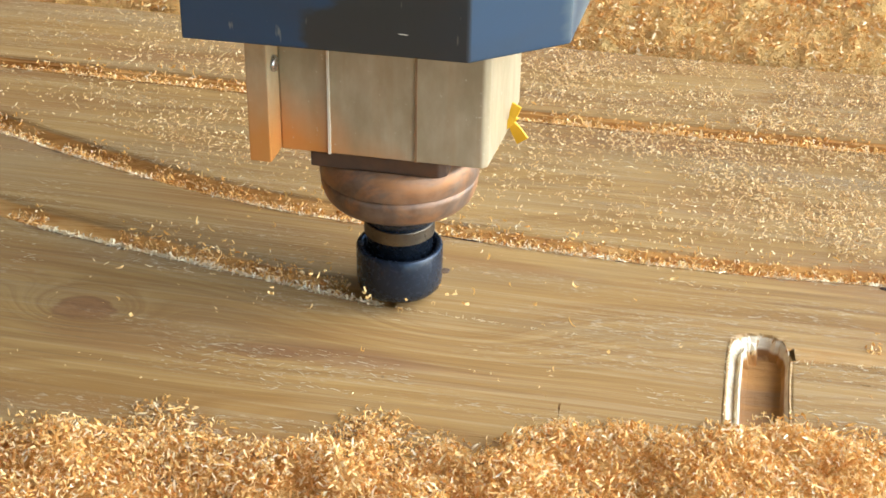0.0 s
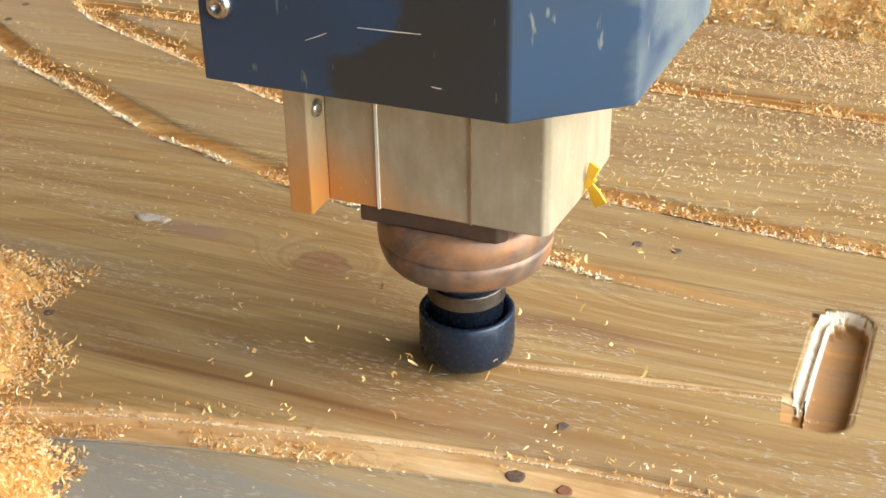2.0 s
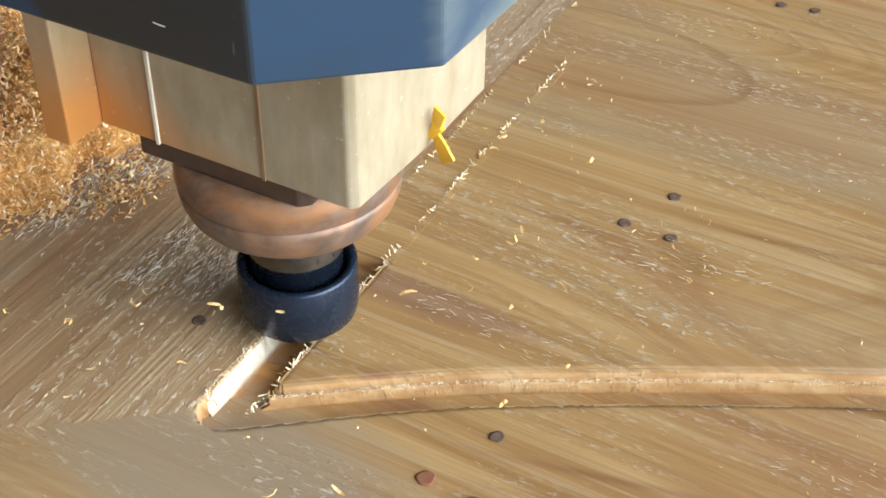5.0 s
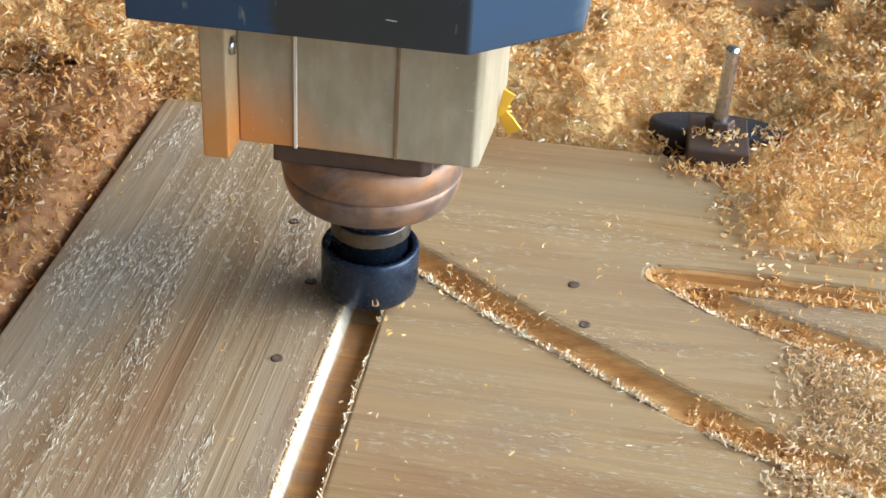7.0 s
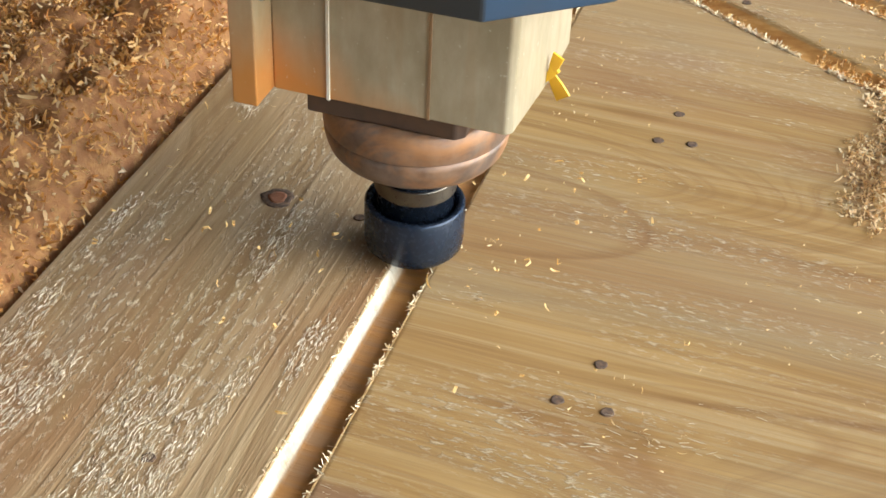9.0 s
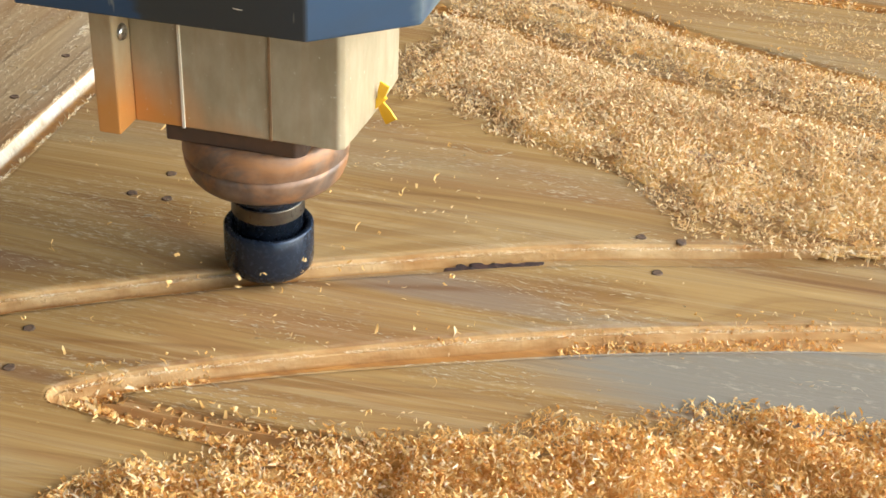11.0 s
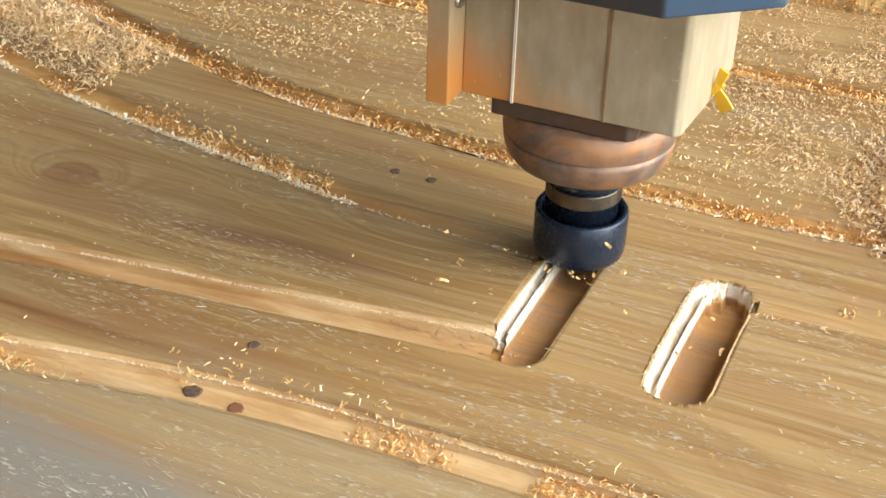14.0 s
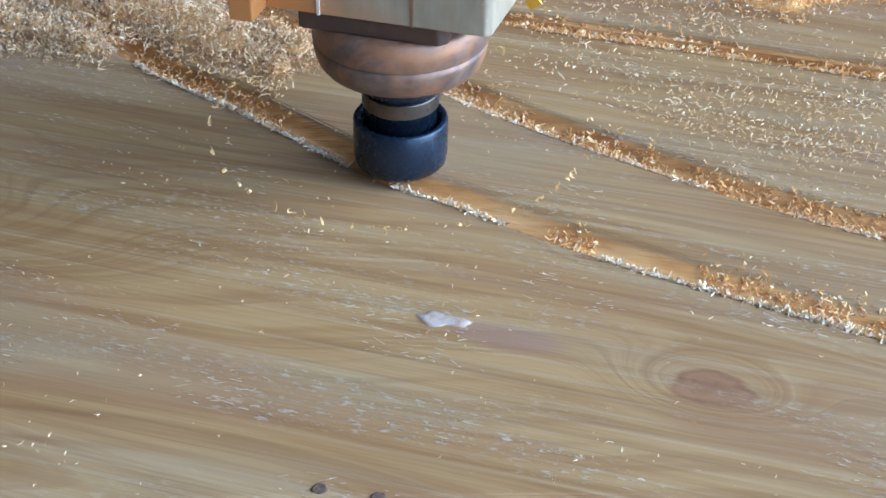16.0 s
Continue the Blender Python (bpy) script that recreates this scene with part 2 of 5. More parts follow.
PANEL_WOOD = material("panel_wood", wood(0, (0.420, 0.260, 0.094), (0.354, 0.205, 0.066), (0.246, 0.124, 0.036), (0.350, 0.258, 0.140), 0.49, [(-0.055, 0.075, 0.021, 0.0125, 3.0, 0.9), (0.055, 0.055, 0.026, 0.0065, 1.5, 0.6), (-0.212, -0.157, 0.011, 0.008, 1.5, 0.8), (-0.043, -0.145, 0.008, 0.006, 1.0, 0.7), (-0.60, 0.10, 0.11, 0.030, 4.0, 0.0), (-0.27, -0.115, 0.10, 0.022, 2.5, 0.25), (-0.12, 0.16, 0.012, 0.006, 0.8, 0.5), (0.15, 0.10, 0.05, 0.02, 1.5, 0.0)],
    [(-0.16, -0.050, 0.10, -0.043, 0.0022, 0.75), (-0.45, -0.156, -0.25, -0.108, 0.003, 0.6), (-0.47, -0.060, -0.28, -0.031, 0.0025, 0.5), (-0.43, -0.035, -0.27, -0.012, 0.002, 0.4),
     (-0.50, -0.232, -0.38, -0.205, 0.002, 0.5), (-0.49, -0.247, -0.36, -0.215, 0.002, 0.5), (0.08, 0.063, 0.20, 0.058, 0.002, 0.4), (0.28, 0.172, 0.60, 0.168, 0.002, 0.4), (0.30, 0.185, 0.60, 0.182, 0.0018, 0.4)],
    [(0.02, -0.155, 0.30, 0.060, 0.9, (0.235, 0.205, 0.16)), (-0.58, -0.285, 0.09, 0.05, 0.7, (0.28, 0.21, 0.13)), (-0.30, -0.122, 0.09, 0.018, 0.7, (0.24, 0.175, 0.125)), (-0.546, -0.218, 0.020, 0.013, 0.6, (0.22, 0.105, 0.045)),
     (-0.478, -0.258, 0.028, 0.007, 0.7, (0.17, 0.08, 0.035)), (-0.57, -0.166, 0.07, 0.012, 0.6, (0.20, 0.10, 0.06)), (-0.511, 0.253, 0.03, 0.010, 0.4, (0.25, 0.13, 0.08)), (0.10, 0.06, 0.06, 0.012, 0.5, (0.22, 0.11, 0.055)),
     (-0.15, 0.084, 0.03, 0.010, 0.5, (0.27, 0.15, 0.11)), (-0.02, 0.055, 0.06, 0.018, 0.45, (0.27, 0.135, 0.05)), (-0.54, 0.35, 0.20, 0.16, 0.35, (0.42, 0.28, 0.145))]))
END_WOOD = material("end_board_wood", wood(90, (0.41, 0.28, 0.145), (0.345, 0.225, 0.105), (0.25, 0.145, 0.06), (0.37, 0.295, 0.205), 0.42))
# Darker copy: shade in outlines turned from the sun is in the cut colour
SHADED_CUT = material("shaded_cut_wood", wood(0, (0.420, 0.260, 0.094), (0.354, 0.205, 0.066), (0.246, 0.124, 0.036), (0.350, 0.258, 0.140), 0.49, (), (), (), ((0.34, 0.145, 0.030), (0.49, 0.245, 0.060), (0.62, 0.37, 0.13))))
# Pale end grain; sunlight on its walls is put into the whiter cut colour
LIT_CROSS_CUT = material("lit_cross_cut_wood", wood(0, (0.420, 0.260, 0.094), (0.354, 0.205, 0.066), (0.246, 0.124, 0.036), (0.350, 0.258, 0.140), 0.49, (), (), (), ((0.66, 0.50, 0.30), (0.80, 0.69, 0.50), (0.88, 0.80, 0.66))))


def shaving(nt, b, tone=1.0, dust=0.0):
    g = nt.nodes.new("ShaderNodeNewGeometry")
    c = ramp(nt, g.outputs["Random Per Island"], [(0.0, (0.64, 0.32, 0.08)), (0.25, (0.82, 0.51, 0.16)), (0.65, (0.90, 0.65, 0.28)), (0.88, (0.92, 0.76, 0.44)), (1.0, (0.94, 0.85, 0.62))])
    if dust:
        c = mix(nt, dust, c, (0.82, 0.69, 0.45))
    if tone < 1:
        c = mix(nt, 1.0, c, (tone, tone * 0.86, tone * 0.72), "MULTIPLY")
    nt.links.new(c, b.inputs["Base Color"])
    b.inputs["Roughness"].default_value = 0.65
    b.inputs["Specular IOR Level"].default_value = 0.3
    thin = nt.nodes.new("ShaderNodeBsdfTranslucent")
    nt.links.new(mix(nt, 1.0, c, (1.0, 0.78, 0.50), "MULTIPLY"), thin.inputs["Color"])
    both = nt.nodes.new("ShaderNodeMixShader")
    both.inputs[0].default_value = 0.35
    nt.links.new(b.outputs[0], both.inputs[1])
    nt.links.new(thin.outputs[0], both.inputs[2])
    nt.links.new(both.outputs[0], nt.nodes["Material Output"].inputs["Surface"])


SHAVINGS = material("wood_shavings", shaving)
DUSTY_SHAVINGS = material("dusty_pale_shavings", lambda nt, b: shaving(nt, b, 1.0, 0.6))
# Same shavings browned: shade on the heap beside the panel is in the colour
SHADED_SHAVINGS = material("shaded_brown_shavings", lambda nt, b: shaving(nt, b, 0.74))


def mound(nt, b, pale=0.0):
    n = noise_tex(nt, mapped(nt, (140, 140, 140)), 1.0, 5, 0.7, 1.0)
    n2 = noise_tex(nt, mapped(nt, (14, 14, 14)), 1.0, 3)
    c = ramp(nt, n, [(0.3, (0.54, 0.235, 0.046)), (0.5, (0.74, 0.39, 0.095)), (0.7, (0.85, 0.57, 0.21))])
    c = mix(nt, ramp(nt, n2, [(0.4, (0, 0, 0)), (0.7, (0.45, 0.45, 0.45))]), c, (0.58, 0.26, 0.055))
    if pale:
        c = mix(nt, 0.45, c, (0.90, 0.64, 0.25))
    nt.links.new(c, b.inputs["Base Color"])
    b.inputs["Roughness"].default_value = 0.9
    bump(nt, b, n, 1.0, 0.006)


MOUND = material("shavings_bed", mound)
PALE_MOUND = material("pale_shavings_bed", lambda nt, b: mound(nt, b, 1.0))


def metal(base, rough, metallic, spots=None, scale=40.0, amount=0.5, bumpy=0.0):
    def build(nt, b):
        n = noise_tex(nt, mapped(nt, (scale,) * 3), 1.0, 4, 0.65)
        c = base
        if spots:
            c = mix(nt, ramp(nt, n, [(0.45, (0, 0, 0)), (0.72, (amount,) * 3)]), base, spots)
            nt.links.new(c, b.inputs["Base Color"])
        else:
            b.inputs["Base Color"].default_value = (*base, 1)
        fine = noise_tex(nt, mapped(nt, (scale * 9,) * 3), 1.0, 3)
        nt.links.new(ramp(nt, fine, [(0.3, (rough * 0.8,) * 3), (0.7, (min(1, rough * 1.3),) * 3)]), b.inputs["Roughness"])
        b.inputs["Metallic"].default_value = metallic
        if bumpy:
            bump(nt, b, fine, 0.5, bumpy)
    return build


def hood_paint(nt, b):
    # navy enamel, a near-black patch over the front, pale scuffs towards one end
    xyz = nt.nodes.new("ShaderNodeSeparateXYZ")
    nt.links.new(mapped(nt, (1, 1, 1)), xyz.inputs[0])
    n = noise_tex(nt, mapped(nt, (9, 9, 22)), 1.0, 4, 0.6, 0.8)
    c = mix(nt, ramp(nt, n, [(0.42, (0, 0, 0)), (0.62, (0.55, 0.55, 0.55))]), (0.024, 0.050, 0.092), (0.028, 0.042, 0.060))
    edge = maths(nt, "SUBTRACT", xyz.outputs[0], maths(nt, "MULTIPLY", maths(nt, "SUBTRACT", xyz.outputs[2], 0.228), 0.7))
    edge = maths(nt, "ADD", edge, maths(nt, "MULTIPLY", maths(nt, "SUBTRACT", n, 0.5), 0.09))
    front = ramp(nt, maths(nt, "MULTIPLY", xyz.outputs[1], -10.0), [(0.875, (0, 0, 0)), (0.885, (1, 1, 1))])
    black_patch = maths(nt, "MULTIPLY", ramp(nt, maths(nt, "MULTIPLY", edge, 10.0), [(0.0, (0, 0, 0)), (0.06, (0.9, 0.9, 0.9))]), front)
    c = mix(nt, black_patch, c, (0.030, 0.029, 0.023))
    s = noise_tex(nt, mapped(nt, (260, 260, 60)), 1.0, 2)
    c = mix(nt, ramp(nt, s, [(0.68, (0, 0, 0)), (0.75, (0.5, 0.5, 0.5))]), c, (0.30, 0.28, 0.20))
    scuff = maths(nt, "ADD", maths(nt, "MULTIPLY", xyz.outputs[0], 8.0), maths(nt, "MULTIPLY", n, 0.4))
    c = mix(nt, ramp(nt, scuff, [(0.0, (0, 0, 0)), (0.92, (0, 0, 0)), (1.0, (0.45, 0.45, 0.45))]), c, (0.26, 0.29, 0.25))
    nt.links.new(c, b.inputs["Base Color"])
    b.inputs["Roughness"].default_value = 0.42
    b.inputs["Specular IOR Level"].default_value = 0.45


def rusty_champagne(slant, start, pale, dim):
    """Champagne anodising, rusted towards the fixing strip and downwards."""
    def build(nt, b):
        x = nt.nodes.new("ShaderNodeSeparateXYZ")
        nt.links.new(mapped(nt, (1, 1, 1)), x.inputs[0])
        n = noise_tex(nt, mapped(nt, (22, 22, 9)), 1.0, 4, 0.62)
        rust = maths(nt, "ADD", maths(nt, "MULTIPLY", x.outputs[0], slant), maths(nt, "MULTIPLY", x.outputs[2], -17.0))
        rust = maths(nt, "ADD", maths(nt, "ADD", rust, start), maths(nt, "MULTIPLY", n, 1.0))
        grime = ramp(nt, noise_tex(nt, mapped(nt, (60, 60, 25)), 1.0, 4, 0.65), [(0.35, dim), (0.7, pale)])
        drips = noise_tex(nt, mapped(nt, (120, 120, 6)), 1.0, 3, 0.6)
        grime = mix(nt, ramp(nt, drips, [(0.52, (0, 0, 0)), (0.72, (0.4, 0.4, 0.4))]), grime, (0.34, 0.23, 0.11))
        c = mix(nt, ramp(nt, rust, [(0.30, (0, 0, 0)), (0.62, (0.45, 0.45, 0.45)), (0.95, (0.95, 0.95, 0.95))]), grime, (0.56, 0.235, 0.05))
        specks = noise_tex(nt, mapped(nt, (300, 300, 300)), 1.0, 2)
        c = mix(nt, ramp(nt, specks, [(0.70, (0, 0, 0)), (0.76, (0.6, 0.6, 0.6))]), c, (0.62, 0.56, 0.42))
        nt.links.new(c, b.inputs["Base Color"])
        b.inputs["Metallic"].default_value = 0.12
        nt.links.new(ramp(nt, n, [(0.3, (0.38, 0.38, 0.38)), (0.7, (0.55, 0.55, 0.55))]), b.inputs["Roughness"])
    return build


# Mound of that heap, its shade likewise mixed in as brown
SHADED_MOUND = material("shaded_shavings_bed", metal((0.24, 0.10, 0.028), 0.9, 0.0, (0.42, 0.21, 0.065), 120, 0.9, 0.003))
PALE_FIBRE = material("pale_raised_fibre", metal((0.64, 0.53, 0.37), 0.8, 0.0, (0.50, 0.38, 0.23), 90, 0.8))
TORN_FIBRE = material("torn_fibre", metal((0.86, 0.72, 0.48), 0.8, 0.0, (0.76, 0.50, 0.20), 120, 0.9))
HOOD = material("navy_painted_steel", hood_paint)
BODY = material("champagne_metal", rusty_champagne(-11.0, 1.88, (0.44, 0.37, 0.245), (0.32, 0.26, 0.155)))
STRIP_METAL = material("rusty_strip_metal", rusty_champagne(0.0, 2.45, (0.52, 0.42, 0.26), (0.40, 0.29, 0.15)))
# Pale colour of the scratches, also the highlight painted on the seam
GLINT_AND_SCRATCH = material("glint_and_scratch", metal((0.74, 0.68, 0.54), 0.4, 0.0, (0.60, 0.42, 0.22), 60, 0.6))
BROWN_SEAM = material("brown_seam", metal((0.22, 0.13, 0.06), 0.6, 0.0, (0.34, 0.20, 0.09), 60, 0.7))
PLATE = material("dark_brown_steel", metal((0.085, 0.055, 0.04), 0.45, 0.4, (0.16, 0.085, 0.045), 30, 0.6))


def bell_metal(nt, b):
    # brown machined steel with orange rust in broad patches and a worn bloom
    n = noise_tex(nt, mapped(nt, (26, 26, 38)), 1.0, 4, 0.6, 0.6)
    n2 = noise_tex(nt, mapped(nt, (150, 150, 150)), 1.0, 3, 0.6)
    c = ramp(nt, n2, [(0.35, (0.125, 0.082, 0.058)), (0.65, (0.20, 0.14, 0.10))])
    c = mix(nt, ramp(nt, n, [(0.47, (0, 0, 0)), (0.58, (0.45, 0.45, 0.45)), (0.72, (0.85, 0.85, 0.85))]), c, (0.44, 0.195, 0.062))
    c = mix(nt, ramp(nt, n, [(0.34, (0.4, 0.4, 0.4)), (0.44, (0, 0, 0))]), c, (0.215, 0.165, 0.13))
    nt.links.new(c, b.inputs["Base Color"])
    b.inputs["Metallic"].default_value = 0.25
    nt.links.new(ramp(nt, n2, [(0.3, (0.38, 0.38, 0.38)), (0.7, (0.56, 0.56, 0.56))]), b.inputs["Roughness"])
    bump(nt, b, n2, 0.4, 0.0004)


BELL = material("rust_stained_steel", bell_metal)
THREAD = material("worn_thread_steel", metal((0.20, 0.17, 0.13), 0.32, 0.9, (0.07, 0.06, 0.055), 60, 0.8))
BLACK_OXIDE = material("black_oxide_steel", metal((0.020, 0.028, 0.046), 0.24, 0.5, (0.04, 0.046, 0.056), 45, 0.3))
STEEL = material("bright_steel", metal((0.55, 0.54, 0.52), 0.28, 1.0, (0.3, 0.28, 0.26), 150, 0.5))
YELLOW = material("yellow_plastic", metal((0.86, 0.50, 0.015), 0.45, 0.0))
BLACK_CLAMP = material("black_painted_iron", metal((0.03, 0.03, 0.033), 0.5, 0.2, (0.10, 0.08, 0.06), 60, 0.5))
HOLE = material("dark_filler", metal((0.085, 0.050, 0.03), 0.9, 0.0, (0.24, 0.14, 0.07), 420, 0.8))
RED_HOLE = material("brown_filler", metal((0.22, 0.085, 0.035), 0.9, 0.0, (0.12, 0.05, 0.02), 300, 0.6))
ROT = material("dark_rot", metal((0.035, 0.018, 0.014), 0.9, 0.0, (0.12, 0.05, 0.03), 220, 0.6))
CHIPPED = material("pale_torn_wood", metal((0.50, 0.39, 0.29), 0.9, 0.0, (0.36, 0.23, 0.14), 160, 0.9, 0.0006))
BED = material("bed_top", metal((0.10, 0.085, 0.07), 0.7, 0.2, (0.2, 0.13, 0.07), 12, 0.6))
FLOOR = material("concrete_floor", metal((0.28, 0.26, 0.24), 0.85, 0.0, (0.2, 0.18, 0.16), 3, 0.6))


# ---------------------------------------------------------------- mesh helpers
def obj(name, verts, faces, mat, parent=None, smooth=False, label="", mats=None, index=None):
    me = bpy.data.meshes.new(name)
    me.from_pydata(verts, [], faces)
    for m in (mats or [mat]):
        me.materials.append(m)
    if index is not None:
        me.polygons.foreach_set("material_index", index)
    if smooth:
        me.polygons.foreach_set("use_smooth", [True] * len(me.polygons))
    ob = new(name, me)
    if parent is not None:
        ob.parent = parent
    if label:
        tagged(ob, label)
    return ob


def part(name, bm, mat, parent, label="", smooth=False):
    me = bpy.data.meshes.new(name)
    bmesh.ops.recalc_face_normals(bm, faces=bm.faces)
    for f in bm.faces:
        f.smooth = smooth
    bm.to_mesh(me)
    bm.free()
    me.materials.append(mat)
    ob = new(name, me)
    ob.parent = parent
    if label:
        tagged(ob, label)
    return ob


def prism(outline, z0, z1, bevel=0.0):
    bm = bmesh.new()
    f = bm.faces.new([bm.verts.new((x, y, z0)) for x, y in outline])
    top = bmesh.ops.extrude_face_region(bm, geom=[f])
    bmesh.ops.translate(bm, vec=(0, 0, z1 - z0), verts=[v for v in top["geom"] if isinstance(v, bmesh.types.BMVert)])
    if bevel:
        bmesh.ops.bevel(bm, geom=list(bm.edges), offset=bevel, segments=2, affect="EDGES", profile=0.5)
    return bm


def box(x0, x1, y0, y1, z0, z1, bevel=0.0):
    return prism([(x0, y0), (x1, y0), (x1, y1), (x0, y1)], z0, z1, bevel)


def lathe(profile, seg=64):
    bm = bmesh.new()
    rings = []
    for r, z in profile:
        rings.append([bm.verts.new((r * math.cos(2 * math.pi * i / seg), r * math.sin(2 * math.pi * i / seg), z)) for i in range(seg)])
    for a, b in zip(rings, rings[1:]):
        for i in range(seg):
            bm.faces.new((a[i], a[(i + 1) % seg], b[(i + 1) % seg], b[i]))
    bm.faces.new(rings[0])
    bm.faces.new(list(reversed(rings[-1])))
    return bm


def curve_points(ctrl, step):
    """Smooth polyline (Catmull-Rom) through a few control points."""
    p = np.array(ctrl, float)
    p = np.vstack([2 * p[0] - p[1], p, 2 * p[-1] - p[-2]])
    out = []
    for i in range(1, len(p) - 2):
        n = max(2, int(np.linalg.norm(p[i + 1, :2] - p[i, :2]) / step))
        for t in np.linspace(0, 1, n, endpoint=False):
            out.append(0.5 * (2 * p[i] + (p[i + 1] - p[i - 1]) * t + (2 * p[i - 1] - 5 * p[i] + 4 * p[i + 1] - p[i + 2]) * t * t
                              + (3 * p[i] - p[i - 1] - 3 * p[i + 1] + p[i + 2]) * t ** 3))
    out.append(p[-2])
    return np.array(out)


rng = np.random.default_rng(7)


def smooth_noise(x, y, scale, seed):
    """Value noise on arrays, 0 to 1."""
    r = np.random.default_rng(seed).random((64, 64))
    u, v = np.asarray(x) / scale + 1000.3, np.asarray(y) / scale + 1000.7
    i, j = np.floor(u).astype(int), np.floor(v).astype(int)
    fu, fv = u - i, v - j
    fu, fv = fu * fu * (3 - 2 * fu), fv * fv * (3 - 2 * fv)
    g = lambda a, b: r[a % 64, b % 64]
    return (g(i, j) * (1 - fu) + g(i + 1, j) * fu) * (1 - fv) + (g(i, j + 1) * (1 - fu) + g(i + 1, j + 1) * fu) * fv


# ---------------------------------------------------------------- the panel and its routed outlines
X0, X1, Y0, Y1 = -0.766, 0.62, -0.36, 0.537
# x, y, half width of each routed line
LOWER = curve_points([(-0.600, -0.262, 0.011), (-0.52, -0.205, 0.010), (-0.41, -0.143, 0.010), (-0.33, -0.104, 0.011), (-0.24, -0.0635, 0.0125),
                      (-0.14, -0.0325, 0.0135), (-0.057, -0.0085, 0.013), (0.03, 0.004, 0.0125), (0.10, 0.012, 0.0125), (0.18, 0.022, 0.0135), (0.244, 0.030, 0.015)], 0.006)
END = curve_points([(-0.600, -0.262, 0.0105), (-0.6, -0.1, 0.0105), (-0.6, 0.2, 0.0105), (-0.598, 0.398, 0.0105)], 0.006)
SLOT = curve_points([(0.244, 0.030, 0.0155), (0.244, 0.075, 0.016), (0.244, 0.116, 0.0155)], 0.004)
UPPER = curve_points([(0.244, 0.120, 0.012), (0.18, 0.122, 0.011), (0.10, 0.128, 0.011), (0.0, 0.146, 0.011), (-0.11, 0.166, 0.011), (-0.196, 0.191, 0.011), (-0.241, 0.204, 0.0115),
                      (-0.333, 0.247, 0.0115), (-0.41, 0.280, 0.0115), (-0.487, 0.327, 0.011), (-0.541, 0.362, 0.011), (-0.598, 0.404, 0.0105)], 0.006)
NEXT_END = curve_points([(0.325, 0.036, 0.0165), (0.325, 0.08, 0.0165), (0.326, 0.117, 0.0165)], 0.004)
NEXT_TOP = curve_points([(0.345, 0.1215, 0.013), (0.43, 0.130, 0.0125), (0.52, 0.1325, 0.0125), (0.70, 0.14, 0.0125)], 0.006)
SECOND = curve_points([(-0.455, -0.268, 0.009), (-0.42, -0.244, 0.010), (-0.335, -0.2, 0.011), (-0.224, -0.151, 0.013), (-0.14, -0.121, 0.0135), (-0.058, -0.097, 0.014),
                       (0.08, -0.071, 0.0135), (0.155, -0.062, 0.0125), (0.27, -0.057, 0.0125), (0.4, -0.058, 0.0125), (0.70, -0.075, 0.0125)], 0.006)
SECOND_LOW = curve_points([(-0.455, -0.268, 0.009), (-0.39, -0.273, 0.011), (-0.24, -0.272, 0.012), (0.1, -0.27, 0.012), (0.7, -0.27, 0.012)], 0.01)
THIRD = curve_points([(-0.447, 0.404, 0.009), (-0.40, 0.375, 0.0115), (-0.281, 0.327, 0.0115), (-0.19, 0.286, 0.0115), (-0.06, 0.243, 0.0115), (0.015, 0.226, 0.0115), (0.053, 0.221, 0.0115),
                      (0.14, 0.213, 0.010), (0.204, 0.209, 0.010), (0.313, 0.208, 0.010), (0.42, 0.214, 0.010), (0.7, 0.225, 0.010)], 0.006)
THIRD_TOP = curve_points([(-0.447, 0.404, 0.009), (-0.40, 0.405, 0.0115), (-0.2, 0.402, 0.0115), (0.1, 0.398, 0.0115), (0.41, 0.400, 0.0115), (0.7, 0.405, 0.0115)], 0.01)
ROUTED = [(LOWER, 0.011), (END, 0.010), (SLOT, 0.013), (UPPER, 0.0048), (NEXT_END, 0.014), (NEXT_TOP, 0.0011), (SECOND, 0.010), (SECOND_LOW, 0.009), (THIRD, 0.0068), (THIRD_TOP, 0.0065)]


def routed_profile(u):
    """Depth (0 to 1) across a routed line: round bottom, a step half way up the flank, a steep lip."""
    return np.interp(u, [0.0, 0.30, 0.45, 0.49, 0.52, 0.58, 0.63, 0.70, 0.74, 0.90, 0.94, 1.0], [1.0, 0.99, 0.95, 0.55, 0.26, 0.22, 0.52, 0.58, 0.50, 0.30, 0.06, 0.0])


def across_depth(k, u, x, y):
    """Depth across a line; the cuts across the grain and the near leg outlines have one upright wall."""
    if k in (0, 3, 6):
        # shallower towards the wide end of the leg
        fade = np.interp(x, [-0.6, -0.3, -0.05, 0.12, 0.25], {0: [1.0, 1.0, 0.85, 0.6, 0.8], 3: [1.35, 1.1, 0.75, 0.28, 0.2], 6: [1.0, 1.0, 0.75, 0.5, 0.45]}[k])
    else:
        fade = 1.0
    return fade * plain_depth(k, u, x, y)


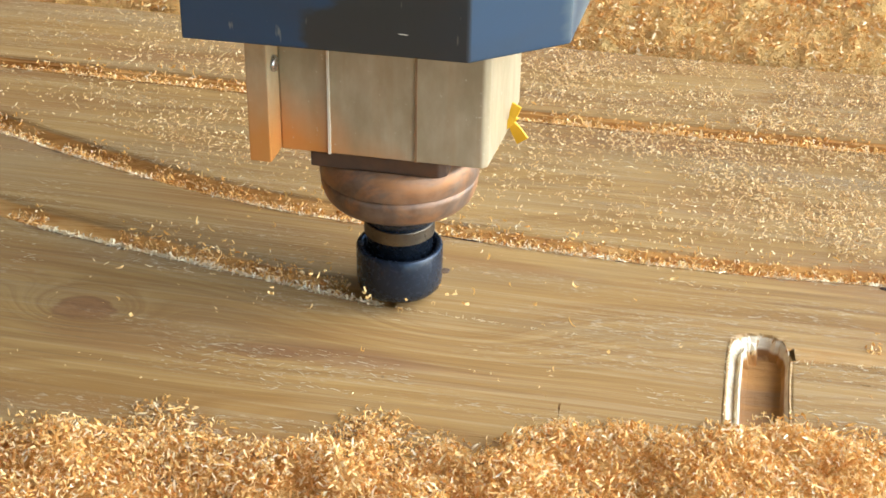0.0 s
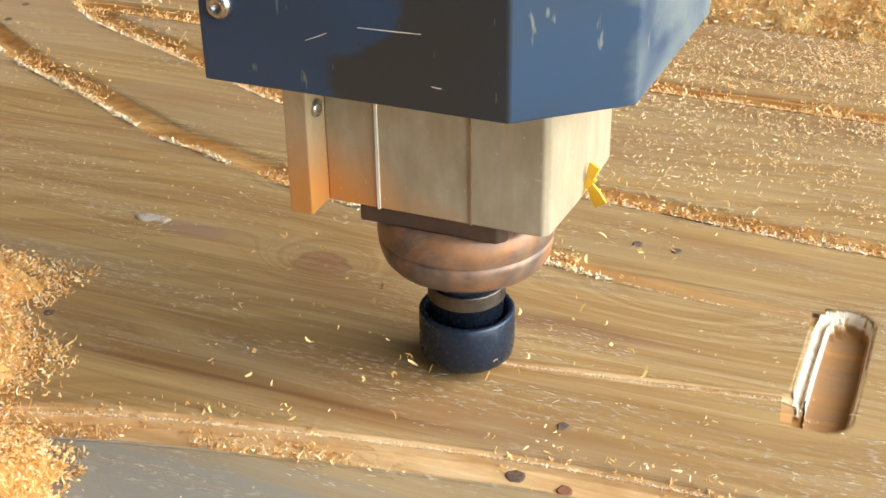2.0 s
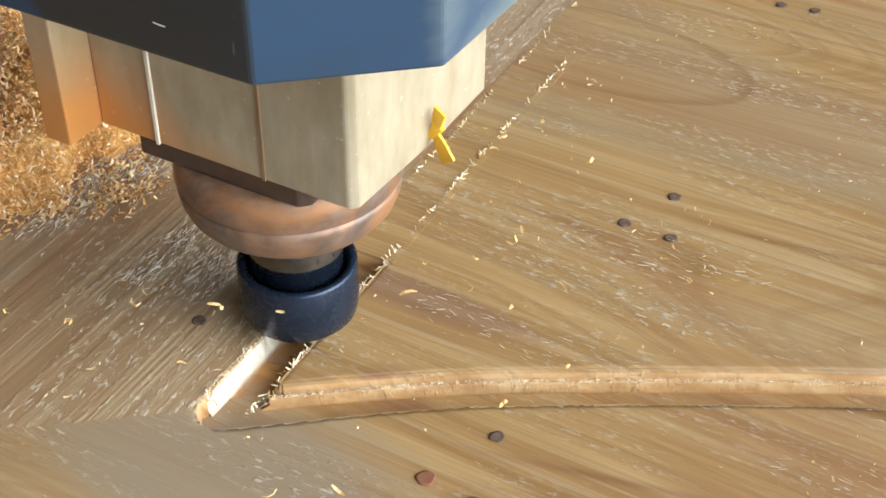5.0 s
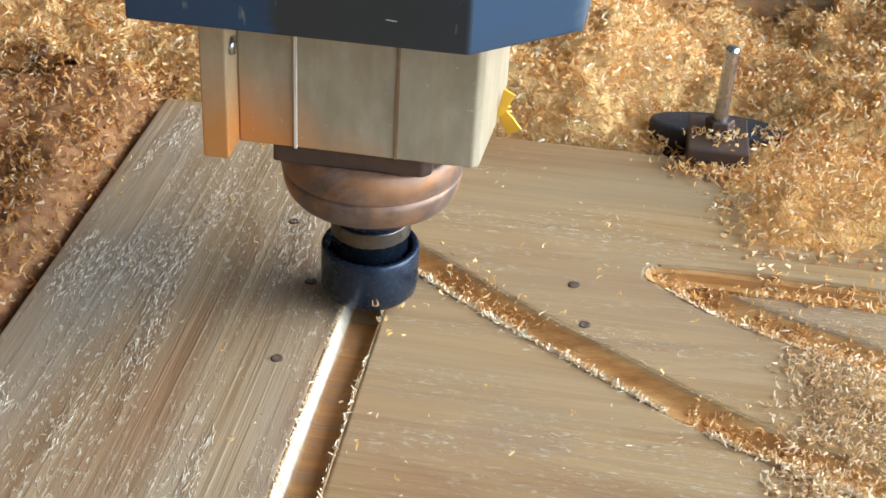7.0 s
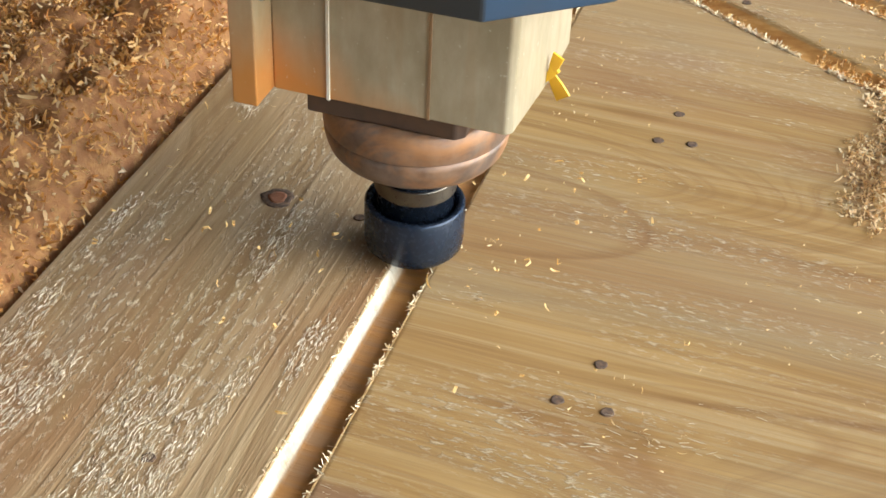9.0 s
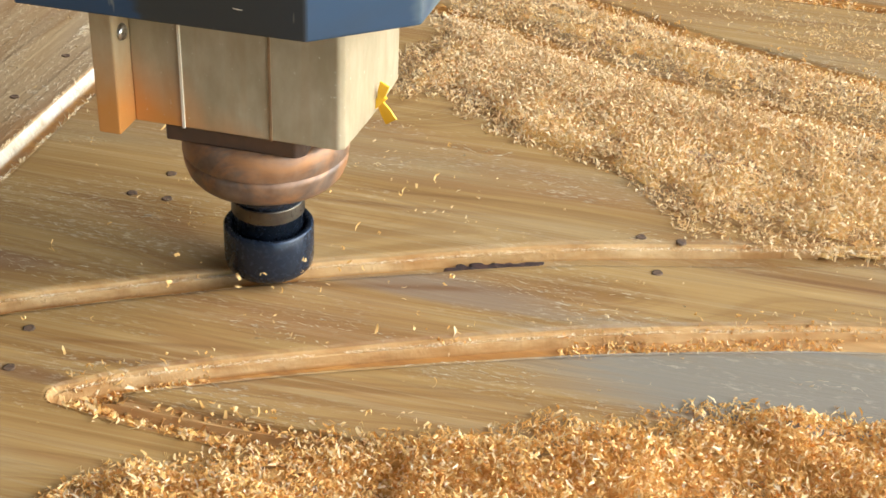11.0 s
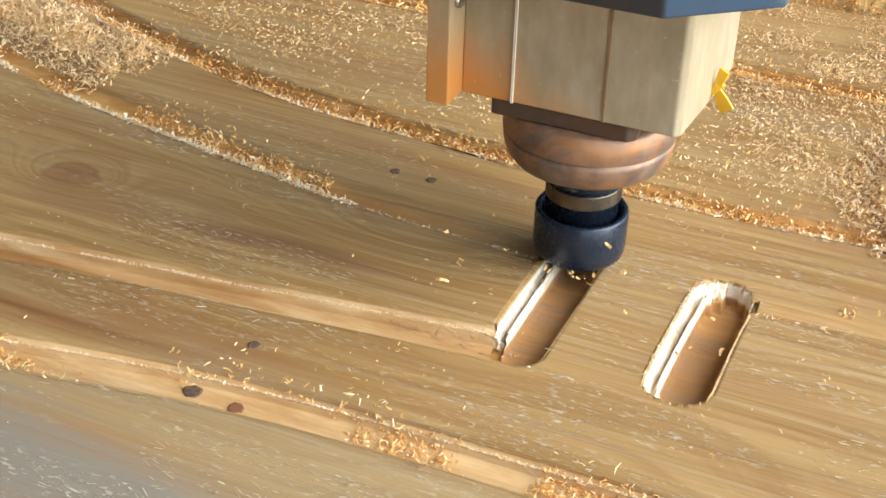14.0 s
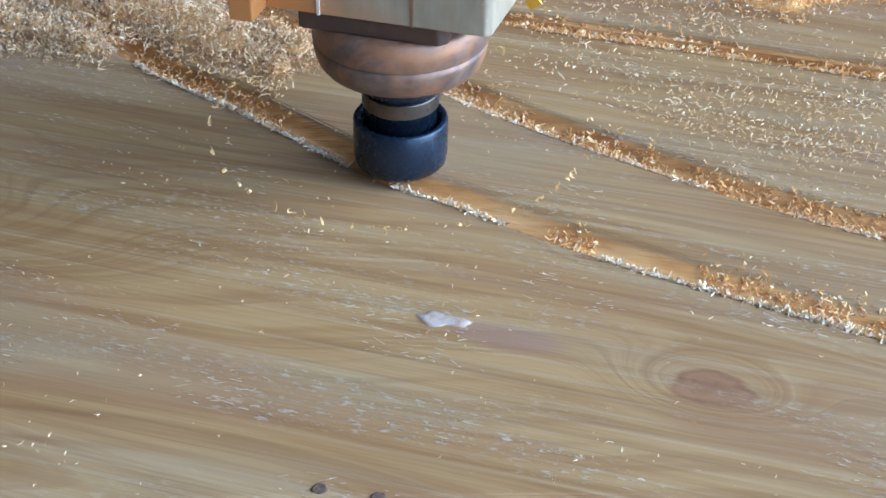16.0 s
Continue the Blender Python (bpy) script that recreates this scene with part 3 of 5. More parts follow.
def plain_depth(k, u, x, y):
    hollow, steep = routed_profile(np.minimum(u, 1.0)), np.interp(u, [0.0, 0.88, 0.96, 1.0], [1.0, 0.95, 0.25, 0.0])
    line = ROUTED[k][0]
    if k == 1:
        slope = np.interp(u, [0.0, 0.50, 0.61, 0.70, 0.94, 1.0], [1.0, 0.99, 0.92, 0.66, 0.14, 0.0])
        return np.where(x > line[:, 0].mean(), steep, slope)
    if k in (2, 4):
        return np.where(x > line[:, 0].mean(), steep, hollow)
    if k in (3, 5, 8):
        cove = np.interp(u, [0.0, 0.2, 0.45, 0.7, 0.88, 1.0], [1.0, 0.92, 0.66, 0.36, 0.14, 0.0])
        return np.where(y < np.interp(x, np.sort(line[:, 0]), line[np.argsort(line[:, 0]), 1]) - 0.003, np.interp(u, [0.0, 0.55, 0.85, 1.0], [1.0, 1.0, 0.85, 0.0]), cove)
    if k in (0, 6):
        return np.where(y < np.interp(x, line[:, 0], line[:, 1]), steep, hollow)
    return hollow


STEP = 0.0018
gx, gy = np.arange(X0, X1 + 1e-6, STEP), np.arange(Y0, Y1 + 1e-6, STEP)
GX, GY = np.meshgrid(gx, gy)
GZ = (smooth_noise(GX, GY * 6, 0.12, 3) - 0.5) * 0.0002


def line_share(line, qx, qy):
    """Distance from a routed line in half widths, at many places."""
    best = np.full(qx.shape, 9.0)
    flat_x, flat_y, flat_b = qx.ravel(), qy.ravel(), best.ravel()
    for a, b in zip(line[:-1], line[1:]):
        h = max(a[2], b[2]) * 1.4
        near = np.flatnonzero((np.abs(flat_x - (a[0] + b[0]) / 2) < abs(a[0] - b[0]) / 2 + h) & (np.abs(flat_y - (a[1] + b[1]) / 2) < abs(a[1] - b[1]) / 2 + h))
        if not len(near):
            continue
        sx, sy = flat_x[near], flat_y[near]
        dx, dy = b[0] - a[0], b[1] - a[1]
        t = np.clip(((sx - a[0]) * dx + (sy - a[1]) * dy) / (dx * dx + dy * dy), 0, 1)
        dist = np.hypot(sx - a[0] - t * dx, sy - a[1] - t * dy)
        flat_b[near] = np.minimum(flat_b[near], dist / (a[2] + t * (b[2] - a[2])))
    return flat_b.reshape(qx.shape)


SHARES = [np.full(GX.shape, 9.0) for _ in ROUTED]
CUT = np.zeros_like(GZ)
for k, ((line, deep), share) in enumerate(zip(ROUTED, SHARES)):
    for a, b in zip(line[:-1], line[1:]):
        h = max(a[2], b[2]) * 1.4
        i0, i1 = np.searchsorted(gx, min(a[0], b[0]) - h), np.searchsorted(gx, max(a[0], b[0]) + h)
        j0, j1 = np.searchsorted(gy, min(a[1], b[1]) - h), np.searchsorted(gy, max(a[1], b[1]) + h)
        if i0 < i1 and j0 < j1:
            share[j0:j1, i0:i1] = np.minimum(share[j0:j1, i0:i1], line_share(np.array([a, b]), GX[j0:j1, i0:i1], GY[j0:j1, i0:i1]))
    CUT = np.maximum(CUT, deep * across_depth(k, share, GX, GY) + 0.0030 * np.clip((1.0 - share) / 0.06, 0, 1))
GZ = GZ - CUT

panel = tagged(new("softwood_workpiece"), "glued softwood workpiece with routed curved outlines, dusty with shavings", "workpiece")
ny, nx = GX.shape
ID = np.arange(nx * ny).reshape(ny, nx)
QUADS = np.stack([ID[:-1, :-1], ID[:-1, 1:], ID[1:, 1:], ID[1:, :-1]], -1).reshape(-1, 4)
CX, CY = (GX[:-1, :-1] + STEP / 2).ravel(), (GY[:-1, :-1] + STEP / 2).ravel()
JOINTS = [-9, -0.30, -0.042, 0.19, 0.402, 9]
in_end = (CX < -0.600) & (CY > -0.262 + 0.74 * (CX + 0.600))
THICK = 0.036


def grid_board(name, mask, mat, label):
    q = QUADS[mask]
    used, inv = np.unique(q, return_inverse=True)
    co = np.stack([GX.ravel()[used], GY.ravel()[used], GZ.ravel()[used]], 1)
    me = bpy.data.meshes.new(name)
    n = len(q)
    me.vertices.add(len(co))
    me.vertices.foreach_set("co", co.astype(np.float32).ravel())
    me.loops.add(4 * n)
    me.polygons.add(n)
    me.loops.foreach_set("vertex_index", inv.reshape(-1).astype(np.int32))
    me.polygons.foreach_set("loop_start", np.arange(0, 4 * n, 4, dtype=np.int32))
    me.materials.append(mat)
    me.polygons.foreach_set("use_smooth", np.ones(n, dtype=bool))
    me.update()
    me.validate()
    ob = new(name, me)
    ob.parent = panel
    return tagged(ob, label)


for lo, hi in zip(JOINTS, JOINTS[1:]):
    grid_board("board", ~in_end & (CY >= lo) & (CY < hi), PANEL_WOOD, "golden brown planed softwood board with streaky grain")
grid_board("end_board", in_end, END_WOOD, "greyish planed board with its grain across the panel")
# plain stretches of the panel beyond the routed work, and its edges
part("board", box(X0, 1.5, -0.95, Y0, -THICK, 0.0), PANEL_WOOD, panel)
part("board", box(X1, 1.5, Y0, Y1, -THICK, 0.0), PANEL_WOOD, panel)
part("panel_edge", box(X0, X1, Y0, Y1, -THICK, -0.016), END_WOOD, panel)
part("panel_edge", box(X0 - 0.0015, X0, Y0, Y1, -THICK, -0.0004), END_WOOD, panel)
part("panel_edge", box(X0 - 0.0015, X1, Y1, Y1 + 0.0015, -THICK, -0.0004), PANEL_WOOD, panel)

# the worked faces of the routed lines
HALF = np.array([0.12, 0.28, 0.40, 0.45, 0.47, 0.49, 0.52, 0.55, 0.58, 0.605, 0.63, 0.67, 0.70, 0.74, 0.82, 0.90, 0.92, 0.94, 0.97, 1.0, 1.03, 1.10])
ACROSS = np.concatenate([-HALF[::-1], [0.0], HALF])


def routed_face(which, lip):
    line, _ = ROUTED[which]
    d = np.gradient(line[:, :2], axis=0)
    d /= np.linalg.norm(d, axis=1)[:, None]
    # round ends beyond both ends of the line
    pts, dirs = line, d
    cap = lambda p, q: np.array([[*(p[:2] + q * p[2] * k), p[2]] for k in (0.3, 0.6, 0.85, 0.97, 1.06)])
    pts = np.vstack([cap(line[0], -d[0])[::-1], line, cap(line[-1], d[-1])])
    dirs = np.vstack([[d[0]] * 5, d, [d[-1]] * 5])
    s = np.arange(len(pts))
    n = np.stack([-dirs[:, 1], dirs[:, 0]], 1)
    wob = 1 + 0.035 * (smooth_noise(pts[:, 0] * 1.0, pts[:, 1] * 1.0, 0.011, 300 + which) - 0.5)
    wx = pts[:, 0, None] + n[:, 0, None] * ACROSS[None] * (pts[:, 2] * wob)[:, None]
    wy = pts[:, 1, None] + n[:, 1, None] * ACROSS[None] * (pts[:, 2] * wob)[:, None]
    own = line_share(line, wx, wy)
    depth = np.zeros(wx.shape)
    other = np.full(wx.shape, 9.0)
    mine, theirs = np.zeros(wx.shape), np.zeros(wx.shape)
    for k, (l2, deep) in enumerate(ROUTED):
        sh = own if k == which else line_share(l2, wx, wy)
        this = deep * across_depth(k, sh, wx, wy)
        depth = np.maximum(depth, this)
        if k == which:
            mine = this
        else:
            theirs = np.maximum(theirs, this)
        if k != which:
            other = np.minimum(other, sh + (0.02 if k < which else -0.02))
    rough = 0.00035 * (smooth_noise(wx, wy, 0.0032, 340 + which) - 0.5)
    z = -depth + np.where(depth > 0.0005, rough, 0) + np.where((own > 0.985) & (own < 1.06), lip * (0.3 + smooth_noise(wx, wy, 0.006, 350 + which)), -0.0003 * (own >= 1.06))
    z = np.where(other < 1.0, np.minimum(z, -depth), z)
    rows, cols = wx.shape
    ids = np.arange(rows * cols).reshape(rows, cols)
    q = np.stack([ids[:-1, :-1], ids[1:, :-1], ids[1:, 1:], ids[:-1, 1:]], -1).reshape(-1, 4)
    mid = lambda m: (m[:-1, :-1] + m[1:, :-1] + m[1:, 1:] + m[:-1, 1:]) / 4
    keep = (((mid(mine) > mid(theirs)) | ((mid(theirs) < 1e-6) & (mid(own) <= mid(other)))) & (mid(own) < 1.13) & (mid(wx) < X1 - 0.002) & (mid(wy) > Y0 + 0.002)).ravel()
    me = bpy.data.meshes.new("routed_line")
    me.from_pydata(np.stack([wx, wy, z], -1).reshape(-1, 3).tolist(), [], q[keep].tolist())
    me.materials.append(LIT_CROSS_CUT if which in (1, 2, 4) else SHADED_CUT if which in (3, 5, 8, 9) else PANEL_WOOD)
    ob = new("routed_line", me)
    ob.parent = panel
    tagged(ob, "freshly routed line with a stepped hollow profile")


for k in range(len(ROUTED)):
    routed_face(k, 0.0006 if k in (4, 6, 7, 9) else 0.0)

# waste in the line that the cutter clears during the clip, in short lengths that go down as it passes
TP = np.array(TOOL_ROWS)
KERF = []


def kerf_floor(line, first, second, depth, top):
    seg = np.linalg.norm(np.diff(line[:, :2], axis=0), axis=1)
    s = np.concatenate([[0], np.cumsum(seg)])
    whole = np.gradient(line[:, :2], s, axis=0)
    whole /= np.linalg.norm(whole, axis=1)[:, None]
    across = np.stack([-whole[:, 1], whole[:, 0]], 1)
    n = max(1, int(round(s[-1] / 0.03)))
    for k in range(n):
        a, b = s[-1] * k / n, s[-1] * (k + 1) / n
        st = np.linspace(a, b, 6)
        p = np.stack([np.interp(st, s, line[:, j]) for j in range(3)], 1)
        nrm = np.stack([np.interp(st, s, across[:, j]) for j in range(2)], 1)
        w = (p[:, 2] * 1.06 + 0.0026)[:, None]
        lft, rgt = p[:, :2] + nrm * w, p[:, :2] - nrm * w
        v = [(*q, top) for q in lft] + [(*q, top) for q in rgt] + [(*q, -0.012) for q in lft] + [(*q, -0.012) for q in rgt]
        f = [(i, i + 6, i + 7, i + 1) for i in range(5)] + [(i + 12, i + 13, i + 19, i + 18) for i in range(5)]
        f += [(i, i + 1, i + 13, i + 12) for i in range(5)] + [(i + 6, i + 18, i + 19, i + 7) for i in range(5)] + [(0, 12, 18, 6), (5, 11, 23, 17)]
        ob = obj("kerf_floor", v, f, PANEL_WOOD, panel)
        mid = p[2, :2]
        KERF.append((ob, mid, first, second, depth(mid[0]), (depth(mid[0] + 0.01) - depth(mid[0] - 0.01)) / 0.02))


def longer(line, first, last):
    a, b = line[0] - line[1], line[-1] - line[-2]
    a, b = a / np.linalg.norm(a[:2]), b / np.linalg.norm(b[:2])
    return np.vstack([line[0] + a * first, line[1:-1], line[-1] + b * last])


kerf_floor(longer(LOWER[LOWER[:, 0] < 0.230], 0.013, 0.0), (1.2, 5.0), (9.2, 13.8), lambda x: float(np.interp(x, [-0.20, 0.05, 0.23], [0.0088, 0.0038, 0.0022])), 0.00012)
kerf_floor(longer(END, 0.012, 0.0), (4.4, 7.5), (7.5, 10.2), lambda x: 0.0125, 0.00016)
UNCUT = UPPER[(UPPER[:, 0] > TP[0, 1] - 0.004) & (UPPER[:, 0] < 0.230)]
CLEARED = UPPER[UPPER[:, 0] <= TP[0, 1]]
kerf_floor(UNCUT, (0.0, 1.2), (14.4, 16.0), lambda x: 0.0016, 0.00018)
kerf_floor(longer(SLOT, 0.015, 0.016), (0.4, 1.4), (13.4, 14.4), lambda x: 0.0135, 0.00014)

# plugged screw holes, knots and torn spots in the panel
def surface_z(x, y):
    """Height of the worked face at many places."""
    px, py = np.atleast_1d(np.asarray(x, float)), np.atleast_1d(np.asarray(y, float))
    depth = np.zeros(px.shape)
    for k, (line, deep) in enumerate(ROUTED):
        depth = np.maximum(depth, deep * across_depth(k, line_share(line, px, py), px, py))
    return -depth


def spot(name, x, y, rx, ry, mat, label, turn=0.0, z=None, seg=14, ragged=0.06):
    a = np.linspace(0, 2 * math.pi, seg, endpoint=False)
    wob = 1 + ragged * np.sin(3 * a + x * 900) + ragged * np.sin(5 * a + y * 700) + 0.6 * ragged * np.sin(7 * a + (x + y) * 400)
    c, s = math.cos(radians(turn)), math.sin(radians(turn))
    px, py = rx * np.cos(a) * wob, ry * np.sin(a) * wob
    v = [(x, y, 0.0004)]
    for share, up in ((0.72, 0.0005), (1.0, 0.0006), (1.06, -0.0006)):
        v += [(x + share * (c * u - s * w), y + share * (s * u + c * w), up) for u, w in zip(px, py)]
    low = surface_z([q[0] for q in v], [q[1] for q in v]) if z is None else np.full(len(v), z)
    if name == "screw_hole" and z is None:
        low = np.maximum(low, np.median(low))
    v = [(q[0], q[1], q[2] + float(d)) for q, d in zip(v, low)]
    f = [(0, 1 + i, 1 + (i + 1) % seg) for i in range(seg)]
    for r in (0, 1):
        o = 1 + r * seg
        f += [(o + i, o + seg + i, o + seg + (i + 1) % seg, o + (i + 1) % seg) for i in range(seg)]
    return obj(name, v, f, mat, panel, True, label)


for x, y in [(0.115, 0.162), (0.139, 0.162), (-0.198, -0.031), (-0.174, -0.029), (-0.184, -0.068), (-0.498, -0.223), (0.128, -0.026), (-0.491, -0.257),
             (-0.493, 0.383), (-0.485, 0.348), (-0.630, 0.355), (-0.653, 0.411), (-0.631, 0.287), (-0.637, 0.096), (-0.639, 0.023), (-0.639, -0.225),
             (-0.501, 0.188), (-0.507, 0.155), (-0.488, 0.158), (-0.494, -0.045), (-0.507, -0.075), (-0.484, -0.075), (0.430, 0.164), (-0.66, -0.17)]:
    spot("screw_hole", x, y, 0.0031, 0.0028, HOLE, "dark plugged screw hole", 20)
for x, y in [(0.142, -0.067), (-0.512, -0.255)]:
    spot("screw_hole", x, y, 0.0038, 0.0036, RED_HOLE, "reddish brown plugged screw hole", 0)
spot("screw_hole", 0.117, -0.065, 0.0048, 0.0042, HOLE, "dark plugged screw hole")
spot("knot", -0.686, 0.024, 0.0085, 0.0085, HOLE, "dark round knot")
spot("knot", -0.686, 0.024, 0.0048, 0.0050, RED_HOLE, "dark round knot", 0, 0.0004)
spot("knot", 0.012, -0.138, 0.009, 0.0022, RED_HOLE, "split dark knot", 14, None, 26, 0.25)
spot("knot", 0.021, -0.133, 0.007, 0.0016, ROT, "split dark knot", 40, None, 26, 0.25)
spot("torn_spot", -0.180, 0.0875, 0.0120, 0.0042, CHIPPED, "pale torn out grain", 4, None, 30, 0.16)
for x, y, rx, ry in [(-0.296, -0.0890, 0.0090, 0.0036), (-0.284, -0.0832, 0.0095, 0.0042), (-0.271, -0.0777, 0.0085, 0.0034), (-0.259, -0.0728, 0.0080, 0.0034)]:
    spot("rot_streak", x, y, rx, ry, ROT, "blackened rot in the cut", 24, -0.0066, 26, 0.22)
spot("crack", 0.124, 0.2055, 0.031, 0.0016, ROT, "dark crack beside the routed line", -5, None, 26, 0.2)
spot("crack", 0.407, 0.199, 0.012, 0.0014, ROT, "dark crack beside the routed line", -5)


# ---------------------------------------------------------------- bed and floor
floor = obj("floor", [(-40, -40, -0.9), (40, -40, -0.9), (40, 40, -0.9), (-40, 40, -0.9)], [(0, 1, 2, 3)], FLOOR)
tagged(floor, "grey concrete workshop floor", "floor", kind="structure")
# Unseen walls and roof, added to hold back the sky and direct daylight
WALL = material("added_wall", metal((0.19, 0.17, 0.145), 0.9, 0.0, (0.14, 0.12, 0.10), 2, 0.6))
for name, label, (x0, x1, y0, y1, z0, z1) in (("unseen_wall_south", "unseen plain wall added to shape the daylight", (-5.0, 1.5, -3.2, -3.0, -0.9, 3.0)), ("unseen_wall_north", "unseen plain wall added to shape the daylight", (-5.0, 1.5, 4.0, 4.2, -0.9, 3.0)),
                                              ("unseen_wall_west", "unseen plain wall added to shape the daylight", (-5.0, -4.8, -3.0, 4.0, -0.9, 3.0)), ("ceiling", "unseen plain roof added to block the sky", (-5.0, 1.5, -3.2, 4.2, 3.0, 3.15))):
    bm = box(x0, x1, y0, y1, z0, z1)
    me = bpy.data.meshes.new(name)
    bmesh.ops.recalc_face_normals(bm, faces=bm.faces)
    bm.to_mesh(me)
    bm.free()
    me.materials.append(WALL)
    tagged(new(name, me), label, "ceiling" if name == "ceiling" else "wall", kind="structure")
bed = tagged(new("machine_bed"), "dark flat machine bed buried under wood shavings", "machine bed")
part("bed_top", box(-1.7, 2.0, -1.1, 1.6, -0.14, -THICK, 0.004), BED, bed)
for x in (-1.5, 1.8):
    for y in (-0.95, 1.45):
        part("leg", box(x - 0.06, x + 0.06, y - 0.06, y + 0.06, -0.9, -0.14), BED, bed)
part("side_rail", box(-1.7, 1.9, 0.715, 0.722, -THICK, 0.052, 0.001), STEEL, bed, "pale straight metal rail")


# ---------------------------------------------------------------- shavings
def chip_arrays(pos, size, flat=0.5, seed=1, n_seg=3, broad=(0.12, 0.28), lie=None):
    """Curled ribbons at the given places, as vertices and quads."""
    r = np.random.default_rng(seed)
    n = len(pos)
    length = size * r.uniform(0.5, 1.4, n)
    width = size * r.uniform(*broad, n)
    turn = r.uniform(1.2, 5.4, n)
    rad = length / turn
    k = n_seg + 1
    a = (np.linspace(-0.5, 0.5, k)[None] * turn[:, None])
    lx, lz = rad[:, None] * np.sin(a), rad[:, None] * (1 - np.cos(a))
    lz = lz - lz.mean(1, keepdims=True)
    twist = r.uniform(-0.6, 0.6, (n, 1)) * np.linspace(-1, 1, k)[None]
    v = np.zeros((n, k, 2, 3))
    for s, sign in ((0, -0.5), (1, 0.5)):
        taper = 1 - 0.45 * np.abs(np.linspace(-1, 1, k))[None] ** 2
        v[:, :, s, 0] = lx
        v[:, :, s, 1] = sign * width[:, None] * taper * np.cos(twist)
        v[:, :, s, 2] = lz + sign * width[:, None] * taper * np.sin(twist)
    yaw, pitch, roll = r.uniform(0, 2 * np.pi, n), r.normal(0, 1.0 - flat * 0.75, n), r.uniform(0, 2 * np.pi, n)
    if lie is not None:
        yaw = np.radians(lie) + r.normal(0, 0.22, n)
    cr, sr = np.cos(roll), np.sin(roll)
    cp, sp = np.cos(pitch), np.sin(pitch)
    cy, sy = np.cos(yaw), np.sin(yaw)
    zero, one = np.zeros(n), np.ones(n)
    rot = lambda rows: np.array(rows).transpose(2, 0, 1)
    m = rot([[cy, -sy, zero], [sy, cy, zero], [zero, zero, one]]) @ rot([[cp, zero, sp], [zero, one, zero], [-sp, zero, cp]]) @ rot([[one, zero, zero], [zero, cr, -sr], [zero, sr, cr]])
    v = np.einsum("nij,nksj->nksi", m, v) + pos[:, None, None, :]
    base = (np.arange(n) * k * 2)[:, None]
    q = np.concatenate([np.stack([base[:, 0] + 2 * i, base[:, 0] + 2 * i + 1, base[:, 0] + 2 * i + 3, base[:, 0] + 2 * i + 2], 1) for i in range(n_seg)])
    return v.reshape(-1, 3), q


def heap_mesh(name, label, verts, quads, index, mats):
    me = bpy.data.meshes.new(name)
    n = len(quads)
    me.vertices.add(len(verts))
    me.vertices.foreach_set("co", np.asarray(verts, np.float32).ravel())
    me.loops.add(4 * n)
    me.polygons.add(n)
    me.loops.foreach_set("vertex_index", np.asarray(quads, np.int32).ravel())
    me.polygons.foreach_set("loop_start", np.arange(0, 4 * n, 4, dtype=np.int32))
    for m in mats:
        me.materials.append(m)
    me.polygons.foreach_set("material_index", np.asarray(index, np.int32))
    me.update()
    me.validate()
    return tagged(new(name, me), label, "wood shavings", kind="stuff")


def heap(name, label, x0, x1, y0, y1, height, density, size, seed, step=0.006, base=-0.004, flat=0.35, mats=None, lumps=0.007):
    """A heap over a rectangle of the plan. height(x, y): its surface over the base, below zero where it ends. density: shavings to the square metre."""
    ax, ay = np.arange(x0, x1, step), np.arange(y0, y1, step)
    mx, my = np.meshgrid(ax, ay)
    jx, jy = mx + step * 0.6 * (smooth_noise(mx, my, step, seed + 1) - 0.5), my + step * 0.6 * (smooth_noise(mx, my, step, seed + 2) - 0.5)
    h = height(mx, my)
    inside = h > 0
    hz = np.maximum(h, 0) + base + np.where(inside, lumps * (smooth_noise(mx, my, 0.011, seed + 3) - 0.4) + 0.6 * lumps * (smooth_noise(mx, my, 0.0065, seed + 4) - 0.5), 0)
    ids = np.arange(mx.size).reshape(mx.shape)
    quads = np.stack([ids[:-1, :-1], ids[:-1, 1:], ids[1:, 1:], ids[1:, :-1]], -1)
    keep = inside[:-1, :-1] | inside[:-1, 1:] | inside[1:, 1:] | inside[1:, :-1]
    quads = quads[keep]
    verts = np.stack([jx, jy, hz], -1).reshape(-1, 3)
    r = np.random.default_rng(seed)
    n = int(density * (x1 - x0) * (y1 - y0))
    px, py = r.uniform(x0, x1, n), r.uniform(y0, y1, n)
    ph = height(px, py)
    ok = ph > r.uniform(-0.010, 0.004, n)
    px, py, ph = px[ok], py[ok], np.maximum(ph[ok], 0)
    pz = ph + r.uniform(0.0, 0.008, len(px)) * np.clip(ph / 0.01, 0.15, 1) + max(base, 0) + 0.0008
    if base < -0.01:
        pz = ph + base + r.uniform(0.0, 0.010, len(px))
    cv, cq = chip_arrays(np.stack([px, py, pz], 1), size, flat, seed + 9, 2)
    return heap_mesh(name, label, np.vstack([verts, cv]), np.vstack([quads, cq + len(verts)]), np.concatenate([np.zeros(len(quads)), np.ones(len(cq))]), mats or [MOUND, SHAVINGS])


